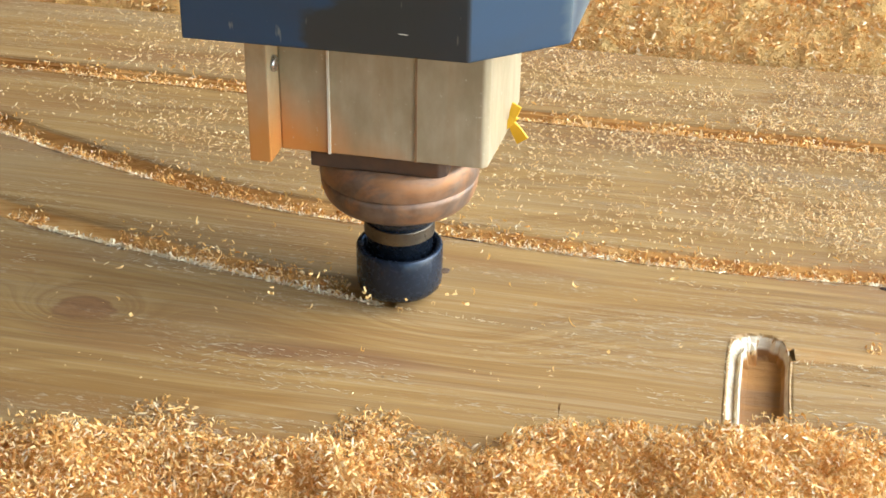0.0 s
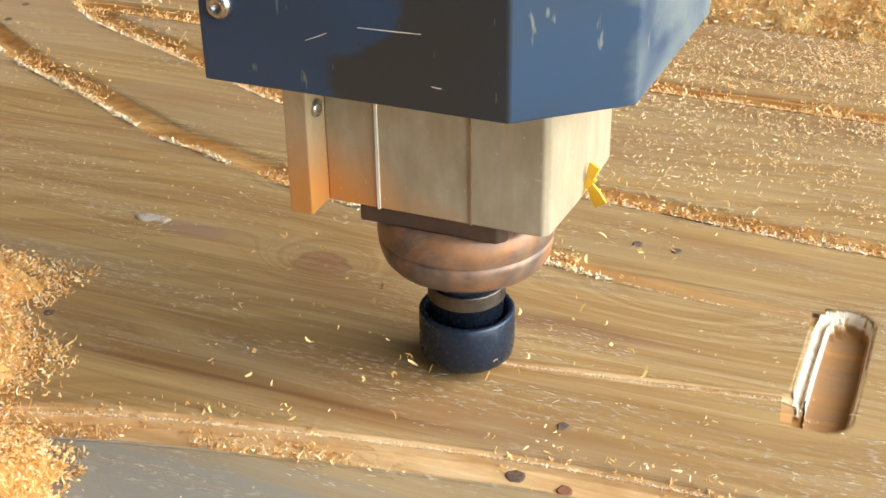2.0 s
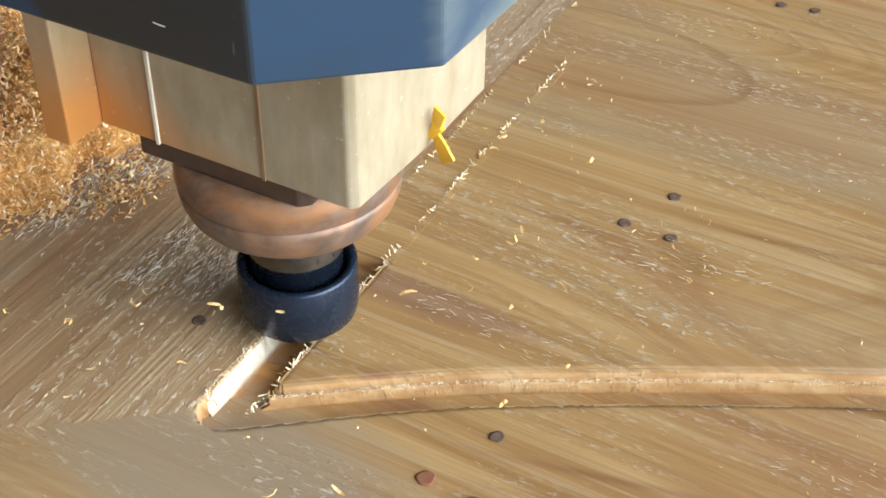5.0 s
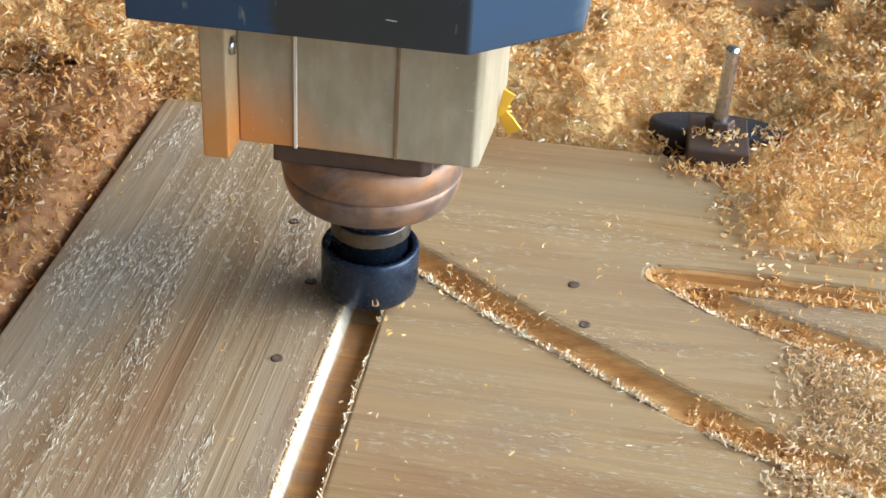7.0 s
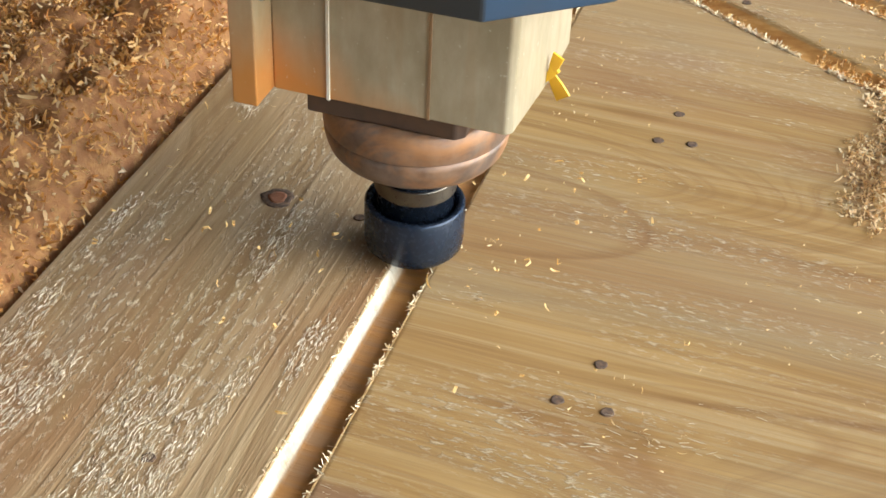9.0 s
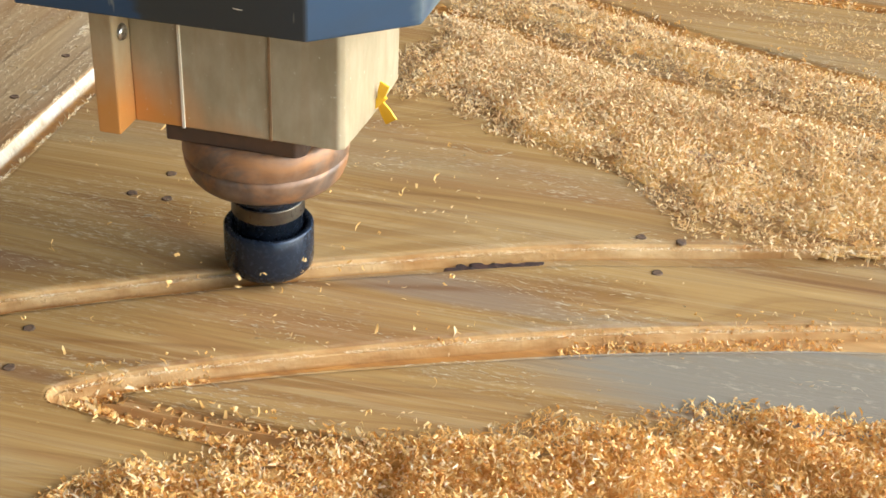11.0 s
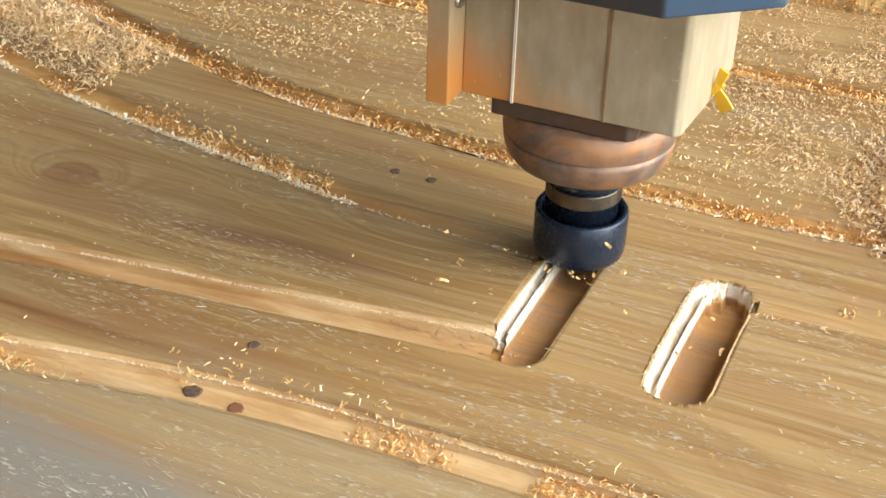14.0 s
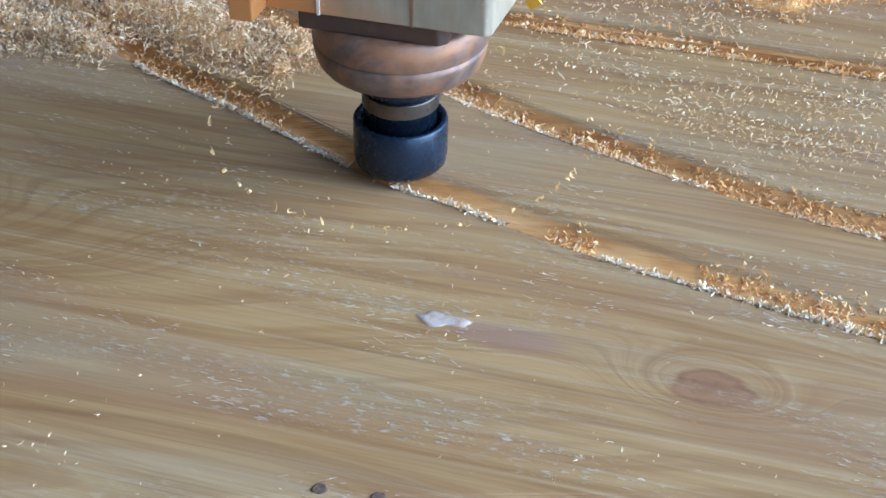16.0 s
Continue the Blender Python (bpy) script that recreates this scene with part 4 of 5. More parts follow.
def scatter(name, label, x0, x1, y0, y1, amount, density, size, seed, flat=0.9):
    """Loose shavings lying flat. amount(x, y): their share, 0 to 1."""
    r = np.random.default_rng(seed)
    n = int(density * (x1 - x0) * (y1 - y0))
    px, py = r.uniform(x0, x1, n), r.uniform(y0, y1, n)
    ok = amount(px, py) > r.random(n)
    px, py = px[ok], py[ok]
    gi, gj = np.clip(((px - X0) / STEP).astype(int), 0, nx - 1), np.clip(((py - Y0) / STEP).astype(int), 0, ny - 1)
    pz = GZ[gj, gi] + 0.0012 + r.uniform(0, 0.0015, len(px))
    v, q = chip_arrays(np.stack([px, py, pz], 1), size, flat, seed + 5, 2)
    return heap_mesh(name, label, v, q, np.zeros(len(q)), [DUSTY_SHAVINGS])


def near_edge(x):
    return np.interp(x, [-0.8, -0.42, -0.36, -0.30, -0.25, -0.2, -0.143, -0.04, 0.08, 0.2, 0.3, 0.5, 0.9], [-1.2, -0.345, -0.285, -0.278, -0.252, -0.226, -0.204, -0.180, -0.158, -0.130, -0.108, -0.09, -0.075])


def near_height(x, y):
    d = near_edge(x) + 0.030 * (smooth_noise(x, y, 0.05, 21) - 0.5) + 0.018 * (smooth_noise(x, y, 0.018, 22) - 0.5) - y
    return np.where(d < 0, d * 0.5, np.minimum(d * 0.4, 0.007) + (0.008 * (smooth_noise(x, y, 0.045, 23) - 0.3) + 0.009 * (smooth_noise(x, y, 0.02, 24) - 0.5)) * np.clip(d / 0.03, 0, 1))


NEAR_HEAP = heap("wood_shavings", "pale orange curly wood shavings heaped on the panel", -0.50, 0.58, -0.40, -0.05, near_height, 440000, 0.0056, 31, 0.005)


def left_height(x, y):
    edge = np.interp(y, [-0.25, -0.1, 0.0, 0.08, 0.16, 0.26, 0.40], [-0.08, -0.005, -0.01, -0.05, -0.03, 0.0, -0.10])
    d = edge + 0.05 * (smooth_noise(x, y, 0.045, 41) - 0.5) + 0.018 * (smooth_noise(x, y, 0.016, 42) - 0.5) - x
    d = np.minimum(d, np.minimum(y + 0.26, 0.44 - y))
    return np.where(d < 0, d * 0.5, np.minimum(d * 0.6, 0.022) + (0.018 * (smooth_noise(x, y, 0.04, 43) - 0.35) + 0.010 * (smooth_noise(x, y, 0.02, 44) - 0.5)) * np.clip(d / 0.03, 0, 1))


LEFT_HEAP = heap("wood_shavings", "loose heap of blown pale wood shavings", -0.30, 0.04, -0.28, 0.46, left_height, 420000, 0.0051, 51, 0.005)


def blob_height(edge_seed, x0, x1, y0, y1, top):
    def height(x, y):
        d = np.minimum(np.minimum(x - x0, x1 - x), np.minimum(y - y0, y1 - y))
        d = d + 0.06 * (smooth_noise(x, y, 0.06, edge_seed) - 0.5) + 0.02 * (smooth_noise(x, y, 0.017, edge_seed + 1) - 0.5)
        return np.where(d < 0, d * 0.5, np.minimum(d * 0.3, top) + 0.006 * (smooth_noise(x, y, 0.03, edge_seed + 2) - 0.4) * np.clip(d / 0.03, 0, 1))
    return height


def carpet(left, low, high, x1, top, seed):
    """A thin uneven layer, ending on one side along left(y) and between low(x) and high(x)."""
    def height(x, y):
        d = np.minimum(np.minimum(x - left(y), x1 - x) + 0.026 * (smooth_noise(x, y, 0.04, seed) - 0.5), np.minimum(y - low(x), high(x) - y))
        d = d + 0.016 * (smooth_noise(x, y, 0.014, seed + 1) - 0.5)
        return np.where(d < 0, d * 0.5, np.minimum(d * 0.25, top) + 0.004 * (smooth_noise(x, y, 0.02, seed + 2) - 0.45) * np.clip(d / 0.03, 0, 1))
    return height


def beside(line, off):
    order = np.argsort(line[:, 0])
    return lambda x: np.interp(x, line[order, 0], line[order, 1]) + off


THIN = "thin layer of pale wood shavings on the panel"
LEFT_EDGE = lambda y: np.interp(y, [0.12, 0.2, 0.26, 0.34, 0.38], [-0.385, -0.385, -0.375, -0.368, -0.34])
MID_HEAP = heap("wood_shavings", THIN, -0.44, -0.09, 0.09, 0.34, carpet(LEFT_EDGE, lambda x: 0.125 + 0 * x, beside(UPPER, -0.018), -0.12, 0.0042, 61), 330000, 0.0056, 71, 0.004, lumps=0.0035, mats=[PALE_MOUND, DUSTY_SHAVINGS])
ABOVE_HEAP = heap("wood_shavings", THIN, -0.44, -0.08, 0.14, 0.38, carpet(LEFT_EDGE, beside(UPPER, 0.018), beside(THIRD, -0.016), -0.11, 0.0036, 69), 300000, 0.0054, 83, 0.004, lumps=0.003, mats=[PALE_MOUND, DUSTY_SHAVINGS])
BETWEEN_HEAP = heap("wood_shavings", THIN, -0.17, 0.46, 0.11, 0.30, carpet(lambda y: -0.135 + 0 * y, beside(UPPER, 0.018), beside(THIRD, -0.016), 0.42, 0.0030, 67), 260000, 0.0052, 79, 0.004, lumps=0.003, mats=[PALE_MOUND, DUSTY_SHAVINGS])
RIGHT_HEAP = heap("wood_shavings", THIN, -0.42, 0.46, -0.05, 0.26, carpet(lambda y: np.interp(y, [-0.03, -0.01, 0.025, 0.06, 0.075, 0.14, 0.2], [-0.165, -0.185, -0.211, -0.275, -0.315, -0.365, -0.375]), lambda x: -0.004 + 0 * x, beside(UPPER, -0.018), 0.42, 0.0042, 63), 330000, 0.0056, 73, 0.004, lumps=0.0035, mats=[PALE_MOUND, DUSTY_SHAVINGS])


TOP_HEAP = heap("wood_shavings", "loose drift of curly wood shavings", -0.66, -0.20, 0.30, 0.56, blob_height(65, -0.63, -0.22, 0.335, 0.54, 0.010), 110000, 0.0062, 77)


def bed_height(x, y):
    out = np.maximum(np.maximum(-0.772 - x, y - 0.544), -0.1)
    h = 0.024 + 0.024 * smooth_noise(x, y, 0.12, 81) + 0.020 * smooth_noise(x, y, 0.045, 82) + 0.016 * smooth_noise(x, y, 0.018, 83)
    h = h + 0.035 * np.clip((y - 0.56) / 0.25, 0, 1.2) + 0.02 * np.clip((x + 0.1) / 0.3, 0, 1) * (y > 0.5)
    h = h - 0.03 * np.exp(-(((x + 0.42) / 0.06) ** 2 + ((y - 0.57) / 0.035) ** 2))
    return np.where(out < 0, -0.02, np.minimum(h, 0.028 + out * 1.1))


heap("wood_shavings", "deep brown and golden bed of wood shavings behind the panel", -1.15, 0.95, 0.53, 0.90, bed_height, 180000, 0.0076, 85, 0.006, -THICK, 0.65, lumps=0.011, mats=[PALE_MOUND, SHAVINGS])
heap("wood_shavings", "deep brown and golden bed of wood shavings beside the panel", -1.25, -0.76, -0.55, 0.56, bed_height, 100000, 0.0082, 87, 0.006, -THICK, lumps=0.010, mats=[SHADED_MOUND, SHADED_SHAVINGS])


def band_amount(x, y):
    line = np.interp(x, THIRD[:, 0], THIRD[:, 1])
    far = np.clip((y - line - 0.016) / 0.03, 0, 1) * np.clip((x + 0.30) / 0.2, 0, 1)
    patchy = np.clip(1.5 * smooth_noise(x, y, 0.07, 91) + 0.6 * smooth_noise(x, y, 0.02, 92) - 0.55, 0.08, 1)
    # thick beyond a ragged edge towards the wide end
    ragged = np.interp(y, [0.22, 0.25, 0.28, 0.34, 0.36, 0.54], [0.37, 0.345, 0.29, 0.25, 0.20, 0.12]) + 0.05 * (smooth_noise(x, y, 0.03, 94) - 0.5)
    thick = np.clip((x - ragged) / 0.02, 0, 1) * (y > line + 0.012)
    return np.maximum(0.22 * far * patchy, thick * np.clip(-0.08 + 0.75 * smooth_noise(x, y, 0.03, 99), 0.04, 1))


scatter("scattered_shavings", "fine wood shavings spread over the panel", -0.45, 0.62, 0.20, 0.533, band_amount, 400000, 0.0042, 93, 0.8)
scatter("scattered_shavings", "sparse wood chips lying on the panel", -0.76, 0.62, -0.34, 0.533,
        lambda x, y: np.clip(smooth_noise(x, y, 0.05, 95) - 0.45, 0.02, 1) * np.clip(smooth_noise(x, y * 4, 0.012, 96) - 0.2, 0, 1), 45000, 0.0034, 97)


def routed_shavings(line, share, size, seed, density=1.0):
    """Shavings caught in a routed line and along its lips."""
    r = np.random.default_rng(seed)
    n = int(len(line) * 26 * density)
    k = r.integers(0, len(line) - 1, n)
    t = r.random(n)[:, None]
    p = line[k] * (1 - t) + line[k + 1] * t
    d = line[k + 1, :2] - line[k, :2]
    d /= np.linalg.norm(d, axis=1)[:, None]
    side = np.clip(r.normal(0, 0.55, n), -1.25, 1.25)
    xy = p[:, :2] + np.stack([-d[:, 1], d[:, 0]], 1) * (side * p[:, 2])[:, None]
    ok = (smooth_noise(xy[:, 0], xy[:, 1], 0.04, seed + 1) < share) & (xy[:, 0] < X1 - 0.01)
    xy = xy[ok]
    gi, gj = np.clip(((xy[:, 0] - X0) / STEP).astype(int), 0, nx - 1), np.clip(((xy[:, 1] - Y0) / STEP).astype(int), 0, ny - 1)
    z = GZ[gj, gi] + r.uniform(0.0022, 0.0058, len(xy))
    v, q = chip_arrays(np.stack([xy[:, 0], xy[:, 1], z], 1), size, 0.3, seed + 3, 2)
    return heap_mesh("routed_shavings", "orange wood shavings packed in a routed line", v, q, np.zeros(len(q)), [SHAVINGS])


routed_shavings(CLEARED, 0.48, 0.0048, 101, 1.3)
routed_shavings(THIRD, 0.8, 0.0052, 103, 1.6)
routed_shavings(THIRD_TOP, 0.8, 0.007, 105, 2.0)
routed_shavings(SECOND, 0.55, 0.005, 107, 1.3)
routed_shavings(SECOND_LOW, 0.9, 0.0075, 109, 2.2)
routed_shavings(NEXT_TOP, 0.4, 0.005, 111)


def torn_fibres(line, sides, size, seed, per_metre=900, broken=0.3):
    """Upright torn fibres along the lips of a routed line."""
    r = np.random.default_rng(seed)
    n = int(per_metre * np.linalg.norm(np.diff(line[:, :2], axis=0), axis=1).sum())
    k = r.integers(0, len(line) - 1, n)
    t = r.random(n)[:, None]
    p = line[k] * (1 - t) + line[k + 1] * t
    d = line[k + 1, :2] - line[k, :2]
    d /= np.linalg.norm(d, axis=1)[:, None]
    side = r.choice(sides, n)
    xy = p[:, :2] + np.stack([-d[:, 1], d[:, 0]], 1) * (side * p[:, 2] * r.uniform(0.92, 1.06, n))[:, None]
    ok = (smooth_noise(xy[:, 0], xy[:, 1], 0.03, seed + 1) > broken) & (xy[:, 0] < X1 - 0.01)
    low = surface_z(xy[ok, 0], xy[ok, 1]) if abs(sides[0]) < 1 else 0.0
    v, q = chip_arrays(np.stack([xy[ok, 0], xy[ok, 1], low + r.uniform(0.0, 0.0012, ok.sum())], 1), size, 0.2, seed + 2, 1, (0.12, 0.26))
    return heap_mesh("torn_fibres", "pale torn wood fibres on the lips of a routed line", v, q, np.zeros(len(q)), [TORN_FIBRE])


torn_fibres(CLEARED, [1], 0.0072, 121, 3600)
torn_fibres(UNCUT, [1], 0.0030, 137, 1300, 0.2)
torn_fibres(THIRD, [-1], 0.0050, 123, 2400)
torn_fibres(END, [-1, 1], 0.0050, 125, 1500)
torn_fibres(LOWER, [0.56], 0.0022, 133, 5200, 0.12)
torn_fibres(SECOND, [0.56], 0.0022, 135, 5200, 0.12)
torn_fibres(NEXT_END, [1], 0.0040, 129, 700)
torn_fibres(NEXT_TOP, [-1], 0.0035, 131, 900)


def raised_fibres(x0, x1, y0, y1, lie, count, seed, label):
    """Pale fibres that the planer raised, in streaks along the grain."""
    r = np.random.default_rng(seed)
    px, py = r.uniform(x0, x1, count), r.uniform(y0, y1, count)
    u, v = (py, px) if lie else (px, py)
    streaks = smooth_noise(u / 7, v, 0.011, seed + 1) * smooth_noise(u, v * 1.5, 0.06, seed + 2)
    ok = (streaks > r.uniform(0.38, 0.52, count)) & (surface_z(px, py) > -0.0002)
    v, q = chip_arrays(np.stack([px[ok], py[ok], r.uniform(0.0, 0.0011, ok.sum())], 1), 0.0052, 1.1, seed + 3, 1, (0.06, 0.15), lie)
    return heap_mesh("raised_fibres", label, v, q, np.zeros(len(q)), [PALE_FIBRE])


raised_fibres(-0.762, -0.613, -0.22, 0.53, 90, 50000, 141, "pale fibres raised in streaks on the end board")
raised_fibres(-0.585, 0.60, -0.20, 0.50, 0, 45000, 145, "pale fibres raised in streaks along the grain")


stick = obj("wood_splinter", [(0.4215, 0.2085, 0.0), (0.4245, 0.2085, 0.0), (0.4240, 0.2100, 0.0), (0.4140, 0.2130, 0.0150), (0.4175, 0.2130, 0.0155), (0.4165, 0.2145, 0.0150)], [(0, 1, 2), (3, 5, 4), (0, 3, 4, 1), (1, 4, 5, 2), (2, 5, 3, 0)], SHAVINGS)
tagged(stick, "pale upright wood splinter beside the routed line", "wood splinter")


# ---------------------------------------------------------------- hold-down clamps
def clamp(x, y):
    c = tagged(new("hold_down_clamp"), "dark iron hold-down clamp with an upright threaded stud, dusted with shavings", "clamp")
    c.location = (x, y, 0)
    part("clamp_plate", box(-0.0190, 0.0190, -0.028, 0.020, 0.0005, 0.0130, 0.0015), PLATE, c, "dark brown steel clamp plate")
    bm = prism([(0.043 * math.cos(a) * (1 if abs(math.cos(a)) > 0.7 else 0.95), 0.010 + 0.016 * math.sin(a)) for a in np.linspace(0, 2 * math.pi, 20, endpoint=False)], -THICK, 0.0125, 0.002)
    part("heel_block", bm, BLACK_CLAMP, c, "black iron heel block")
    prof = [(0.0045, 0.013)]
    z = 0.0185
    while z < 0.068:
        prof += [(0.0046, z), (0.0040, z + 0.0007)]
        z += 0.0014
    part("stud", lathe(prof + [(0.0036, z + 0.0008)], 20), STEEL, c, "bright threaded steel stud", True)
    part("nut", lathe([(0.0085, 0.0135), (0.009, 0.0145), (0.009, 0.0205), (0.0082, 0.0215)], 6), PLATE, c)
    return c


clamp(-0.4165, 0.556)
around = rng.normal(0, 1, (260, 2)) * np.array([0.016, 0.006]) + np.array([-0.4165, 0.524])
on_plate = rng.normal(0, 1, (90, 2)) * np.array([0.010, 0.007]) + np.array([-0.416, 0.548])
place = np.vstack([np.column_stack([around, rng.uniform(0.001, 0.006, 260)]), np.column_stack([on_plate, rng.uniform(0.0135, 0.0175, 90)])])
cv, cq = chip_arrays(place, 0.0062, 0.5, 181)
heap_mesh("clamp_shavings", "golden wood shavings lying on and before the clamp", cv, cq, np.zeros(len(cq)), [SHAVINGS])
clamp(-0.815, 0.690)


# ---------------------------------------------------------------- router spindle
router = tagged(new("router_spindle"), "router spindle with navy hood, champagne body and black collet nut", "router spindle")
hood = part("hood", prism([(-0.0865, -0.0895), (0.0531, -0.0885), (0.0963, -0.0525), (0.1012, 0.0625), (-0.0865, 0.0625)], 0.1838, 0.52, 0.0012), HOOD, router, "navy painted sheet steel hood with scratches")
part("screw", lathe([(0.0058, 0.0), (0.0062, 0.0012), (0.0048, 0.0034), (0.0022, 0.0040), (0.0020, 0.0026)], 24), STEEL, hood, "domed steel screw", True).matrix_basis = pose(-0.0754, -0.0892, 0.2191, 90)
for (xa, za), (xb, zb) in (((-0.012, 0.2172), (0.016, 0.2180)), ((-0.036, 0.2085), (-0.026, 0.2130)), ((0.020, 0.1960), (0.0245, 0.1957))):
    part("scratch", prism([(0, -0.0001), (math.hypot(xb - xa, zb - za) * 0.6, -0.0003), (math.hypot(xb - xa, zb - za), -0.0001), (math.hypot(xb - xa, zb - za), 0.0001), (0, 0.0001)], -0.0002, 0.0001), GLINT_AND_SCRATCH, hood, "pale scratch in the paint").matrix_basis = pose(xa, -0.0894, za, 90, -math.degrees(math.atan2(zb - za, xb - xa)), 0)
body = part("motor_body", prism([(-0.055, -0.0405), (0.0530, -0.0405), (0.0559, -0.0380), (0.0590, 0.010), (0.0590, 0.050), (0.052, 0.058), (-0.055, 0.058)], 0.1060, 0.30, 0.001), BODY, router, "champagne coloured metal motor body, rusty at one side")
part("seam", box(-0.0290, -0.0277, -0.0416, -0.0398, 0.1062, 0.30), GLINT_AND_SCRATCH, body, "raised seam with its highlight put in as pale colour")
part("seam", box(0.0174, 0.0187, -0.0411, -0.0398, 0.1062, 0.30), BROWN_SEAM, body, "rusty seam")
strip = part("fixing_strip", box(-0.0668, -0.055, -0.0580, 0.03, 0.1060, 0.30, 0.0008), STRIP_METAL, router, "rust-stained angled fixing strip")
part("bolt", lathe([(0.0042, 0.0), (0.0044, 0.001), (0.0038, 0.002), (0.002, 0.0024)], 20), STEEL, strip, "bright steel bolt", True).matrix_basis = pose(-0.0552, -0.049, 0.158, 0, 90, 0)
part("flange_plate", prism([(-0.040, -0.0385), (0.0300, -0.0385), (0.034, -0.0345), (0.034, 0.035), (-0.040, 0.035)], 0.0965, 0.1060, 0.0012), PLATE, router, "dark brown square flange plate")
part("bearing_cap", lathe([(0.0425, 0.0962), (0.0445, 0.0950), (0.0447, 0.0818), (0.0445, 0.0814), (0.0434, 0.0812), (0.0434, 0.0806), (0.0443, 0.0803), (0.0442, 0.0770), (0.0436, 0.0735), (0.0421, 0.0692), (0.0393, 0.0657), (0.0350, 0.0632), (0.0300, 0.0620), (0.0230, 0.0610)], 96), BELL, router, "rust-stained round bearing cap", True)
part("shaft", lathe([(0.0205, 0.0625), (0.0205, 0.0520), (0.0190, 0.0510), (0.0190, 0.0200)], 64), BLACK_OXIDE, router, "dark threaded spindle shaft", True)
part("thread", lathe([(0.0194, 0.0497)] + [(0.0202 - 0.0008 * (i % 2), 0.0493 - 0.0006 * i) for i in range(13)] + [(0.0194, 0.0414)], 64), THREAD, router, "worn bright thread of the spindle", True)
part("collet_nut", lathe([(0.0205, 0.0260), (0.0212, 0.0330), (0.0240, 0.0338), (0.0250, 0.0325), (0.0250, 0.0130), (0.0243, 0.0085), (0.0220, 0.0058), (0.0180, 0.0050), (0.0120, 0.0052)], 96), BLACK_OXIDE, router, "black oxide collet nut", True)
part("cutter", lathe([(0.0110, 0.0070), (0.0105, 0.0015), (0.0080, 0.0005), (0.0068, -0.0010), (0.0065, -0.0050)], 32), STEEL, router, "steel cutter", True)


def bow_tie():
    bm = bmesh.new()
    def blade(a, b, w, t):
        d = Vector(b) - Vector(a)
        side = Vector((0.35, 1, 0.1)).cross(d).normalized() * w
        up = d.cross(side).normalized() * t
        vs = []
        for q, s in ((Vector(a), 0.45), (Vector(a) + d * 0.5, 0.85), (Vector(b), 1.0)):
            vs.append([bm.verts.new(q + side * s + up), bm.verts.new(q - side * s + up), bm.verts.new(q - side * s - up), bm.verts.new(q + side * s - up)])
        for m, n in zip(vs, vs[1:]):
            for i in range(4):
                bm.faces.new((m[i], m[(i + 1) % 4], n[(i + 1) % 4], n[i]))
        bm.faces.new(vs[0])
        bm.faces.new(list(reversed(vs[-1])))
    blade((0, 0, 0), (0.004, -0.002, 0.013), 0.0036, 0.0006)
    blade((0, 0, 0), (0.009, -0.003, -0.012), 0.0052, 0.0006)
    blade((-0.004, 0, -0.006), (0.003, 0, 0.004), 0.0026, 0.0014)
    return bm


part("tape_tag", bow_tie(), YELLOW, router, "knotted yellow plastic tape").matrix_basis = pose(0.0605, 0.0069, 0.1130) @ Matrix.Scale(0.82, 4)


# ---------------------------------------------------------------- chips in the air
FLYING = []
for k in range(64):
    cv, cq = chip_arrays(np.zeros((1, 3)), rng.uniform(0.004, 0.008), 0.3, 200 + k, 3)
    ob = obj("flying_chip", [tuple(p) for p in cv], [tuple(int(i) for i in q) for q in cq], SHAVINGS)
    tagged(ob, "pale wood chip thrown up by the cutter", "wood chip", "flying chips")
    FLYING.append((ob, rng.uniform(0, 2 * math.pi), rng.uniform(0.5, 1.0), rng.uniform(0.8, 1.6), k * 0.137 % 1.0))


# ---------------------------------------------------------------- what moves
def tool_at(t):
    return float(np.interp(t, PATH_T, PATH_X)), float(np.interp(t, PATH_T, PATH_Y))


PATH = sorted([tuple(r) for r in TOOL_ROWS] + [(4.62, -0.600, -0.258), (5.4, -0.603, -0.080), (9.2, -0.603, -0.06), (9.95, -0.601, -0.256)])
PATH_T, PATH_X, PATH_Y = (np.array(c) for c in zip(*PATH))


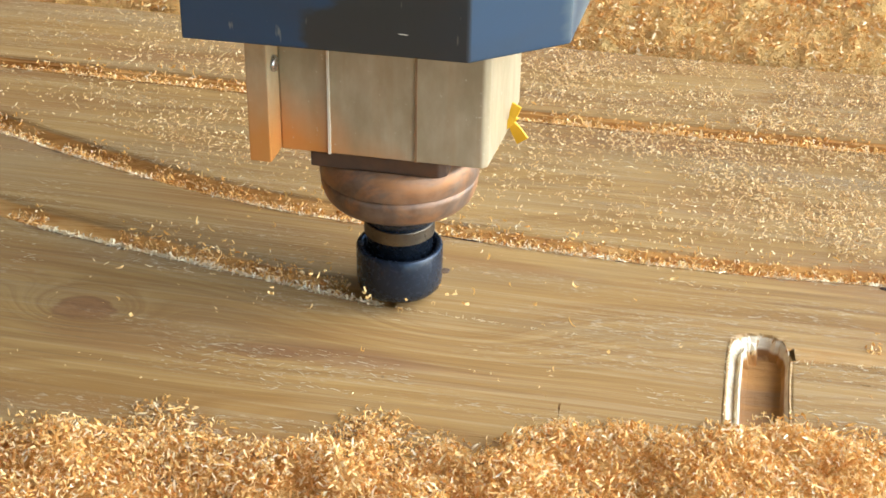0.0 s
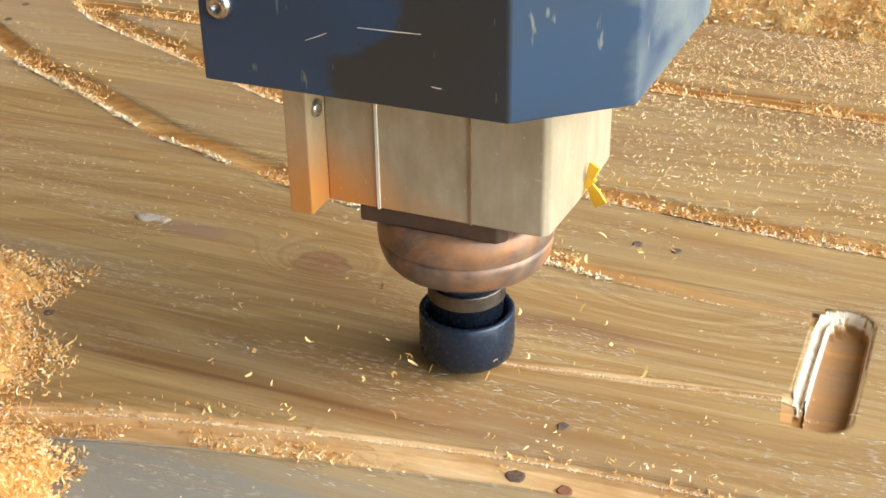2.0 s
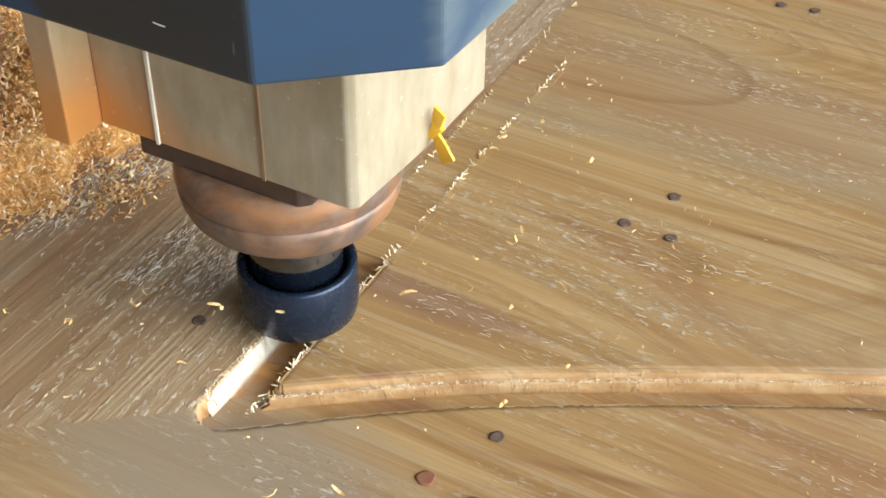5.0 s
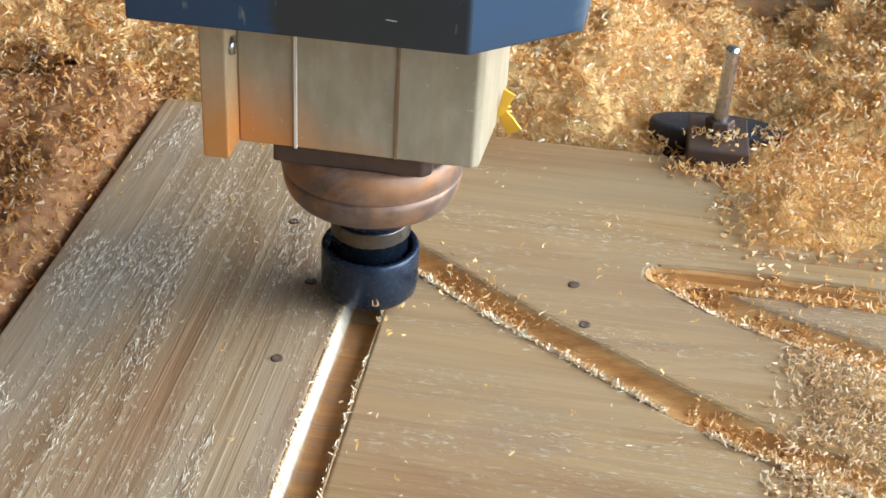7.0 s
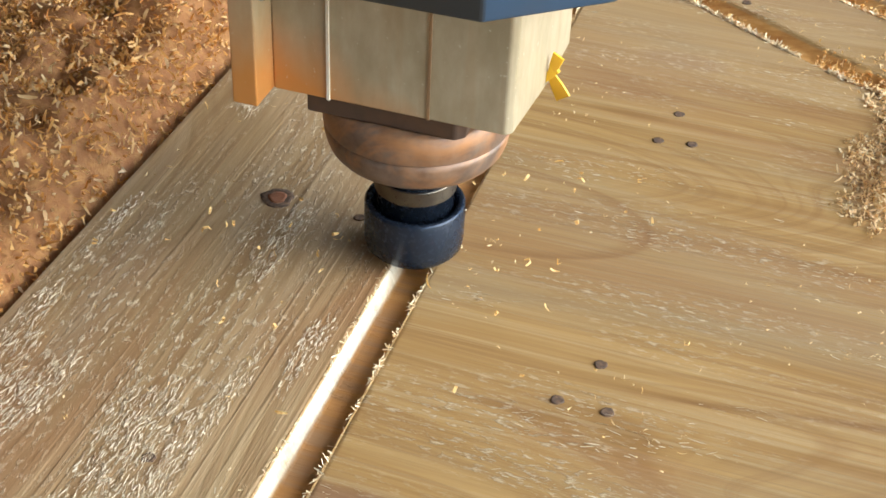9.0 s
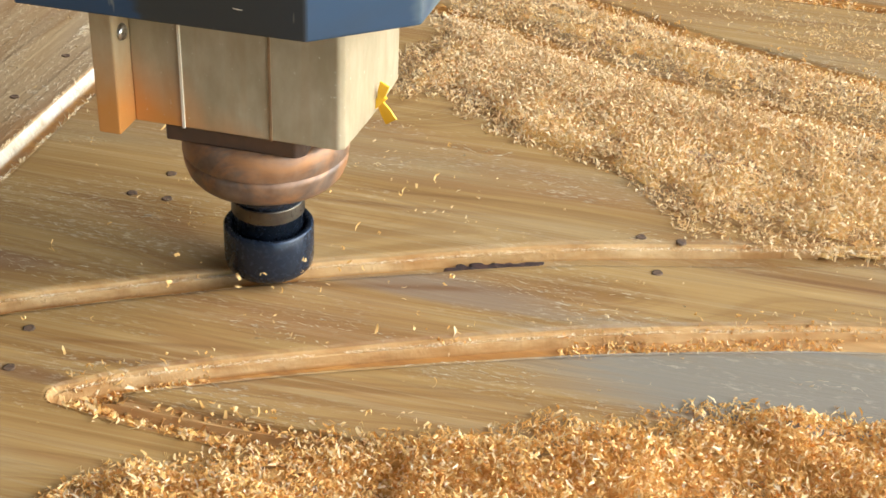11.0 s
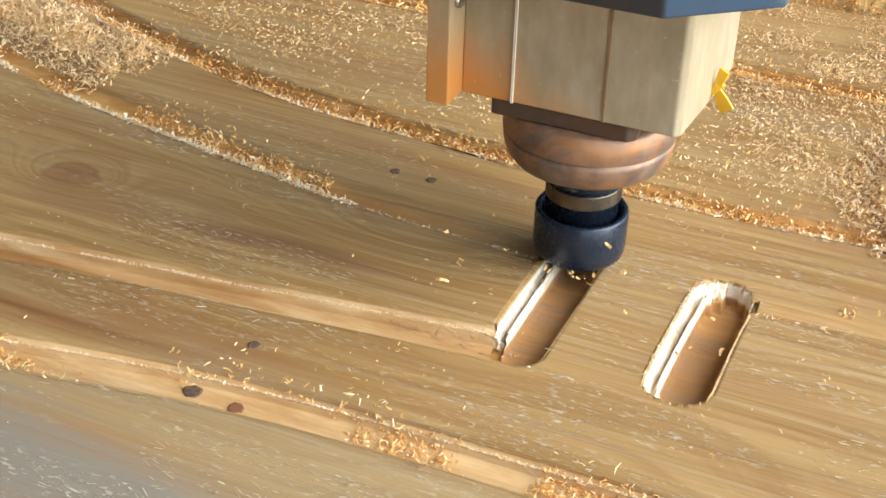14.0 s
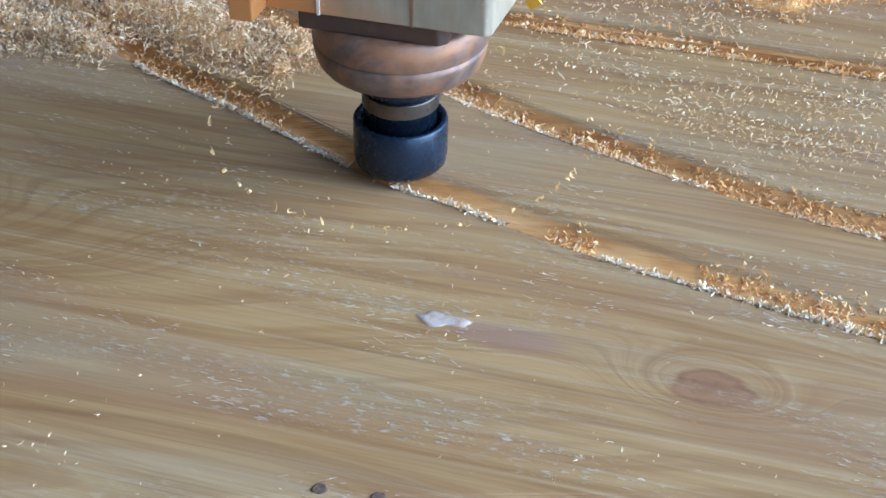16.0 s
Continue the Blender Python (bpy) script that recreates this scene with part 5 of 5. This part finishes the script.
def motions():
    walk(router, [(t, pose(x, y, 0)) for t, x, y in PATH])
    ts = np.arange(0, 16.001, 0.02)
    px, py = np.interp(ts, PATH_T, PATH_X), np.interp(ts, PATH_T, PATH_Y)
    for ob, mid, first, second, deep, slope in KERF:
        rows = [(0.0, 0.0, 0.0)]
        for (a, b), lower, tilt in ((first, -deep, math.degrees(slope)), (second, -0.0136, 0.0)):
            ok = (ts >= a) & (ts <= b)
            t = float(ts[ok][np.argmin((px[ok] - mid[0]) ** 2 + (py[ok] - mid[1]) ** 2)])
            rows += [(max(t - 0.05, rows[-1][0] + 0.04), *rows[-1][1:]), (max(t + 0.03, rows[-1][0] + 0.12), lower, tilt)]
        rows.append((16.0, *rows[-1][1:]))
        walk(ob, [(t, pose(mid[0], mid[1], z, 0, tilt, 0) @ pose(-mid[0], -mid[1], 0)) for t, z, tilt in rows])
    walk(NEAR_HEAP, [(t, pose(x, y, 0, 0, 0, sum(turn))) for t, x, y, *turn in [(0.0, 0, 0.135), (0.5, -0.004, 0.066, 9), (1.0, -0.01, -0.022, 20), (1.5, 0.05, -0.04, 17), (2.0, 0.10, -0.02, 8), (2.5, 0.02, 0.04), (3.0, 0, 0.065), (3.5, 0, 0.065), (4.2, 0, 0.03), (6.3, 0, 0.004), (11.8, 0, 0.004), (12.5, 0, 0.0), (13.0, 0, -0.006), (13.5, 0, -0.010), (14.0, 0, -0.055), (16.0, 0, -0.055)]])
    walk(LEFT_HEAP, [(t, pose(x, y, 0)) for t, x, y in [(0.0, -0.40, -0.40), (1.4, -0.30, -0.42), (2.0, -0.08, -0.435), (2.5, -0.20, -0.385), (3.0, -0.325, -0.06), (3.5, -0.47, -0.08), (4.0, -0.60, -0.13), (4.2, -0.65, -0.17),
                                                             (6.3, -0.765, 0.05), (6.5, -0.768, 0.05), (6.8, -0.80, 0.05), (7.5, -0.88, 0.05), (16.0, -0.90, 0.05)]])
    walk(MID_HEAP, [(t, pose(x, y, 0)) for t, x, y in [(0.0, 0.95, 0.16), (4.2, 0.95, 0.16), (6.2, 0, 0), (12.2, 0, 0), (13.0, -0.09, 0.035), (14.0, -0.085, 0.033), (14.5, -0.11, 0.043), (15.0, -0.14, 0.055), (15.5, -0.20, 0.08), (16.0, -0.33, 0.15)]])
    walk(ABOVE_HEAP, [(t, pose(x, y, 0)) for t, x, y in [(0.0, 0.95, 0.16), (4.2, 0.95, 0.16), (6.2, 0, 0), (14.5, 0, 0), (15.0, -0.07, 0.028), (15.5, -0.14, 0.056), (16.0, -0.22, 0.092)]])
    walk(BETWEEN_HEAP, [(t, pose(x, y, 0)) for t, x, y in [(0.0, 0.95, 0.10), (4.2, 0.95, 0.10), (6.2, 0, 0), (11.5, 0, 0), (12.0, 0.42, -0.03), (12.3, 0.62, 0.0), (16.0, 0.62, 0.0)]])
    walk(RIGHT_HEAP, [(t, pose(x, y, 0)) for t, x, y in [(0.0, 1.0, 0.10), (4.2, 1.0, 0.10), (6.2, 0, 0), (10.6, 0, 0), (11.0, 0.015, 0), (11.5, 0.11, -0.008), (12.0, 0.52, -0.03), (12.5, 0.75, 0.10), (16.0, 0.75, 0.10)]])
    walk(TOP_HEAP, [(t, pose(x, y, z)) for t, x, y, z in [(0.0, 0, 0.30, 0.02), (4.2, 0, 0.30, 0.02), (6.1, 0, 0, 0), (6.5, 0.01, 0, 0), (6.8, 0.16, 0.05, 0), (7.0, 0.225, 0.115, 0), (7.5, 0.262, 0.145, 0), (16.0, 0.262, 0.145, 0)]])
    for ob, yaw, far, high, phase in FLYING:
        rows, t, n = [], 0.0, 0
        while t < 16.0:
            u = (t / 0.8 + phase) % 1.0
            x, y = tool_at(t)
            a = yaw + 2.4 * math.floor(t / 0.8 + phase)
            d = 0.03 + 0.17 * u * far
            rows.append((t, pose(x + d * math.cos(a), y + d * math.sin(a), 0.006 + 0.12 * high * u * (1 - u), 80 * math.sin(t * 5 + yaw), 60 * math.sin(t * 4 + phase * 6), 70 * math.sin(t * 3))))
            t += 0.1
        x, y = tool_at(16.0)
        rows.append((16.0, pose(x + 0.1 * math.cos(yaw), y + 0.1 * math.sin(yaw), 0.03)))
        walk(ob, rows)


motions()
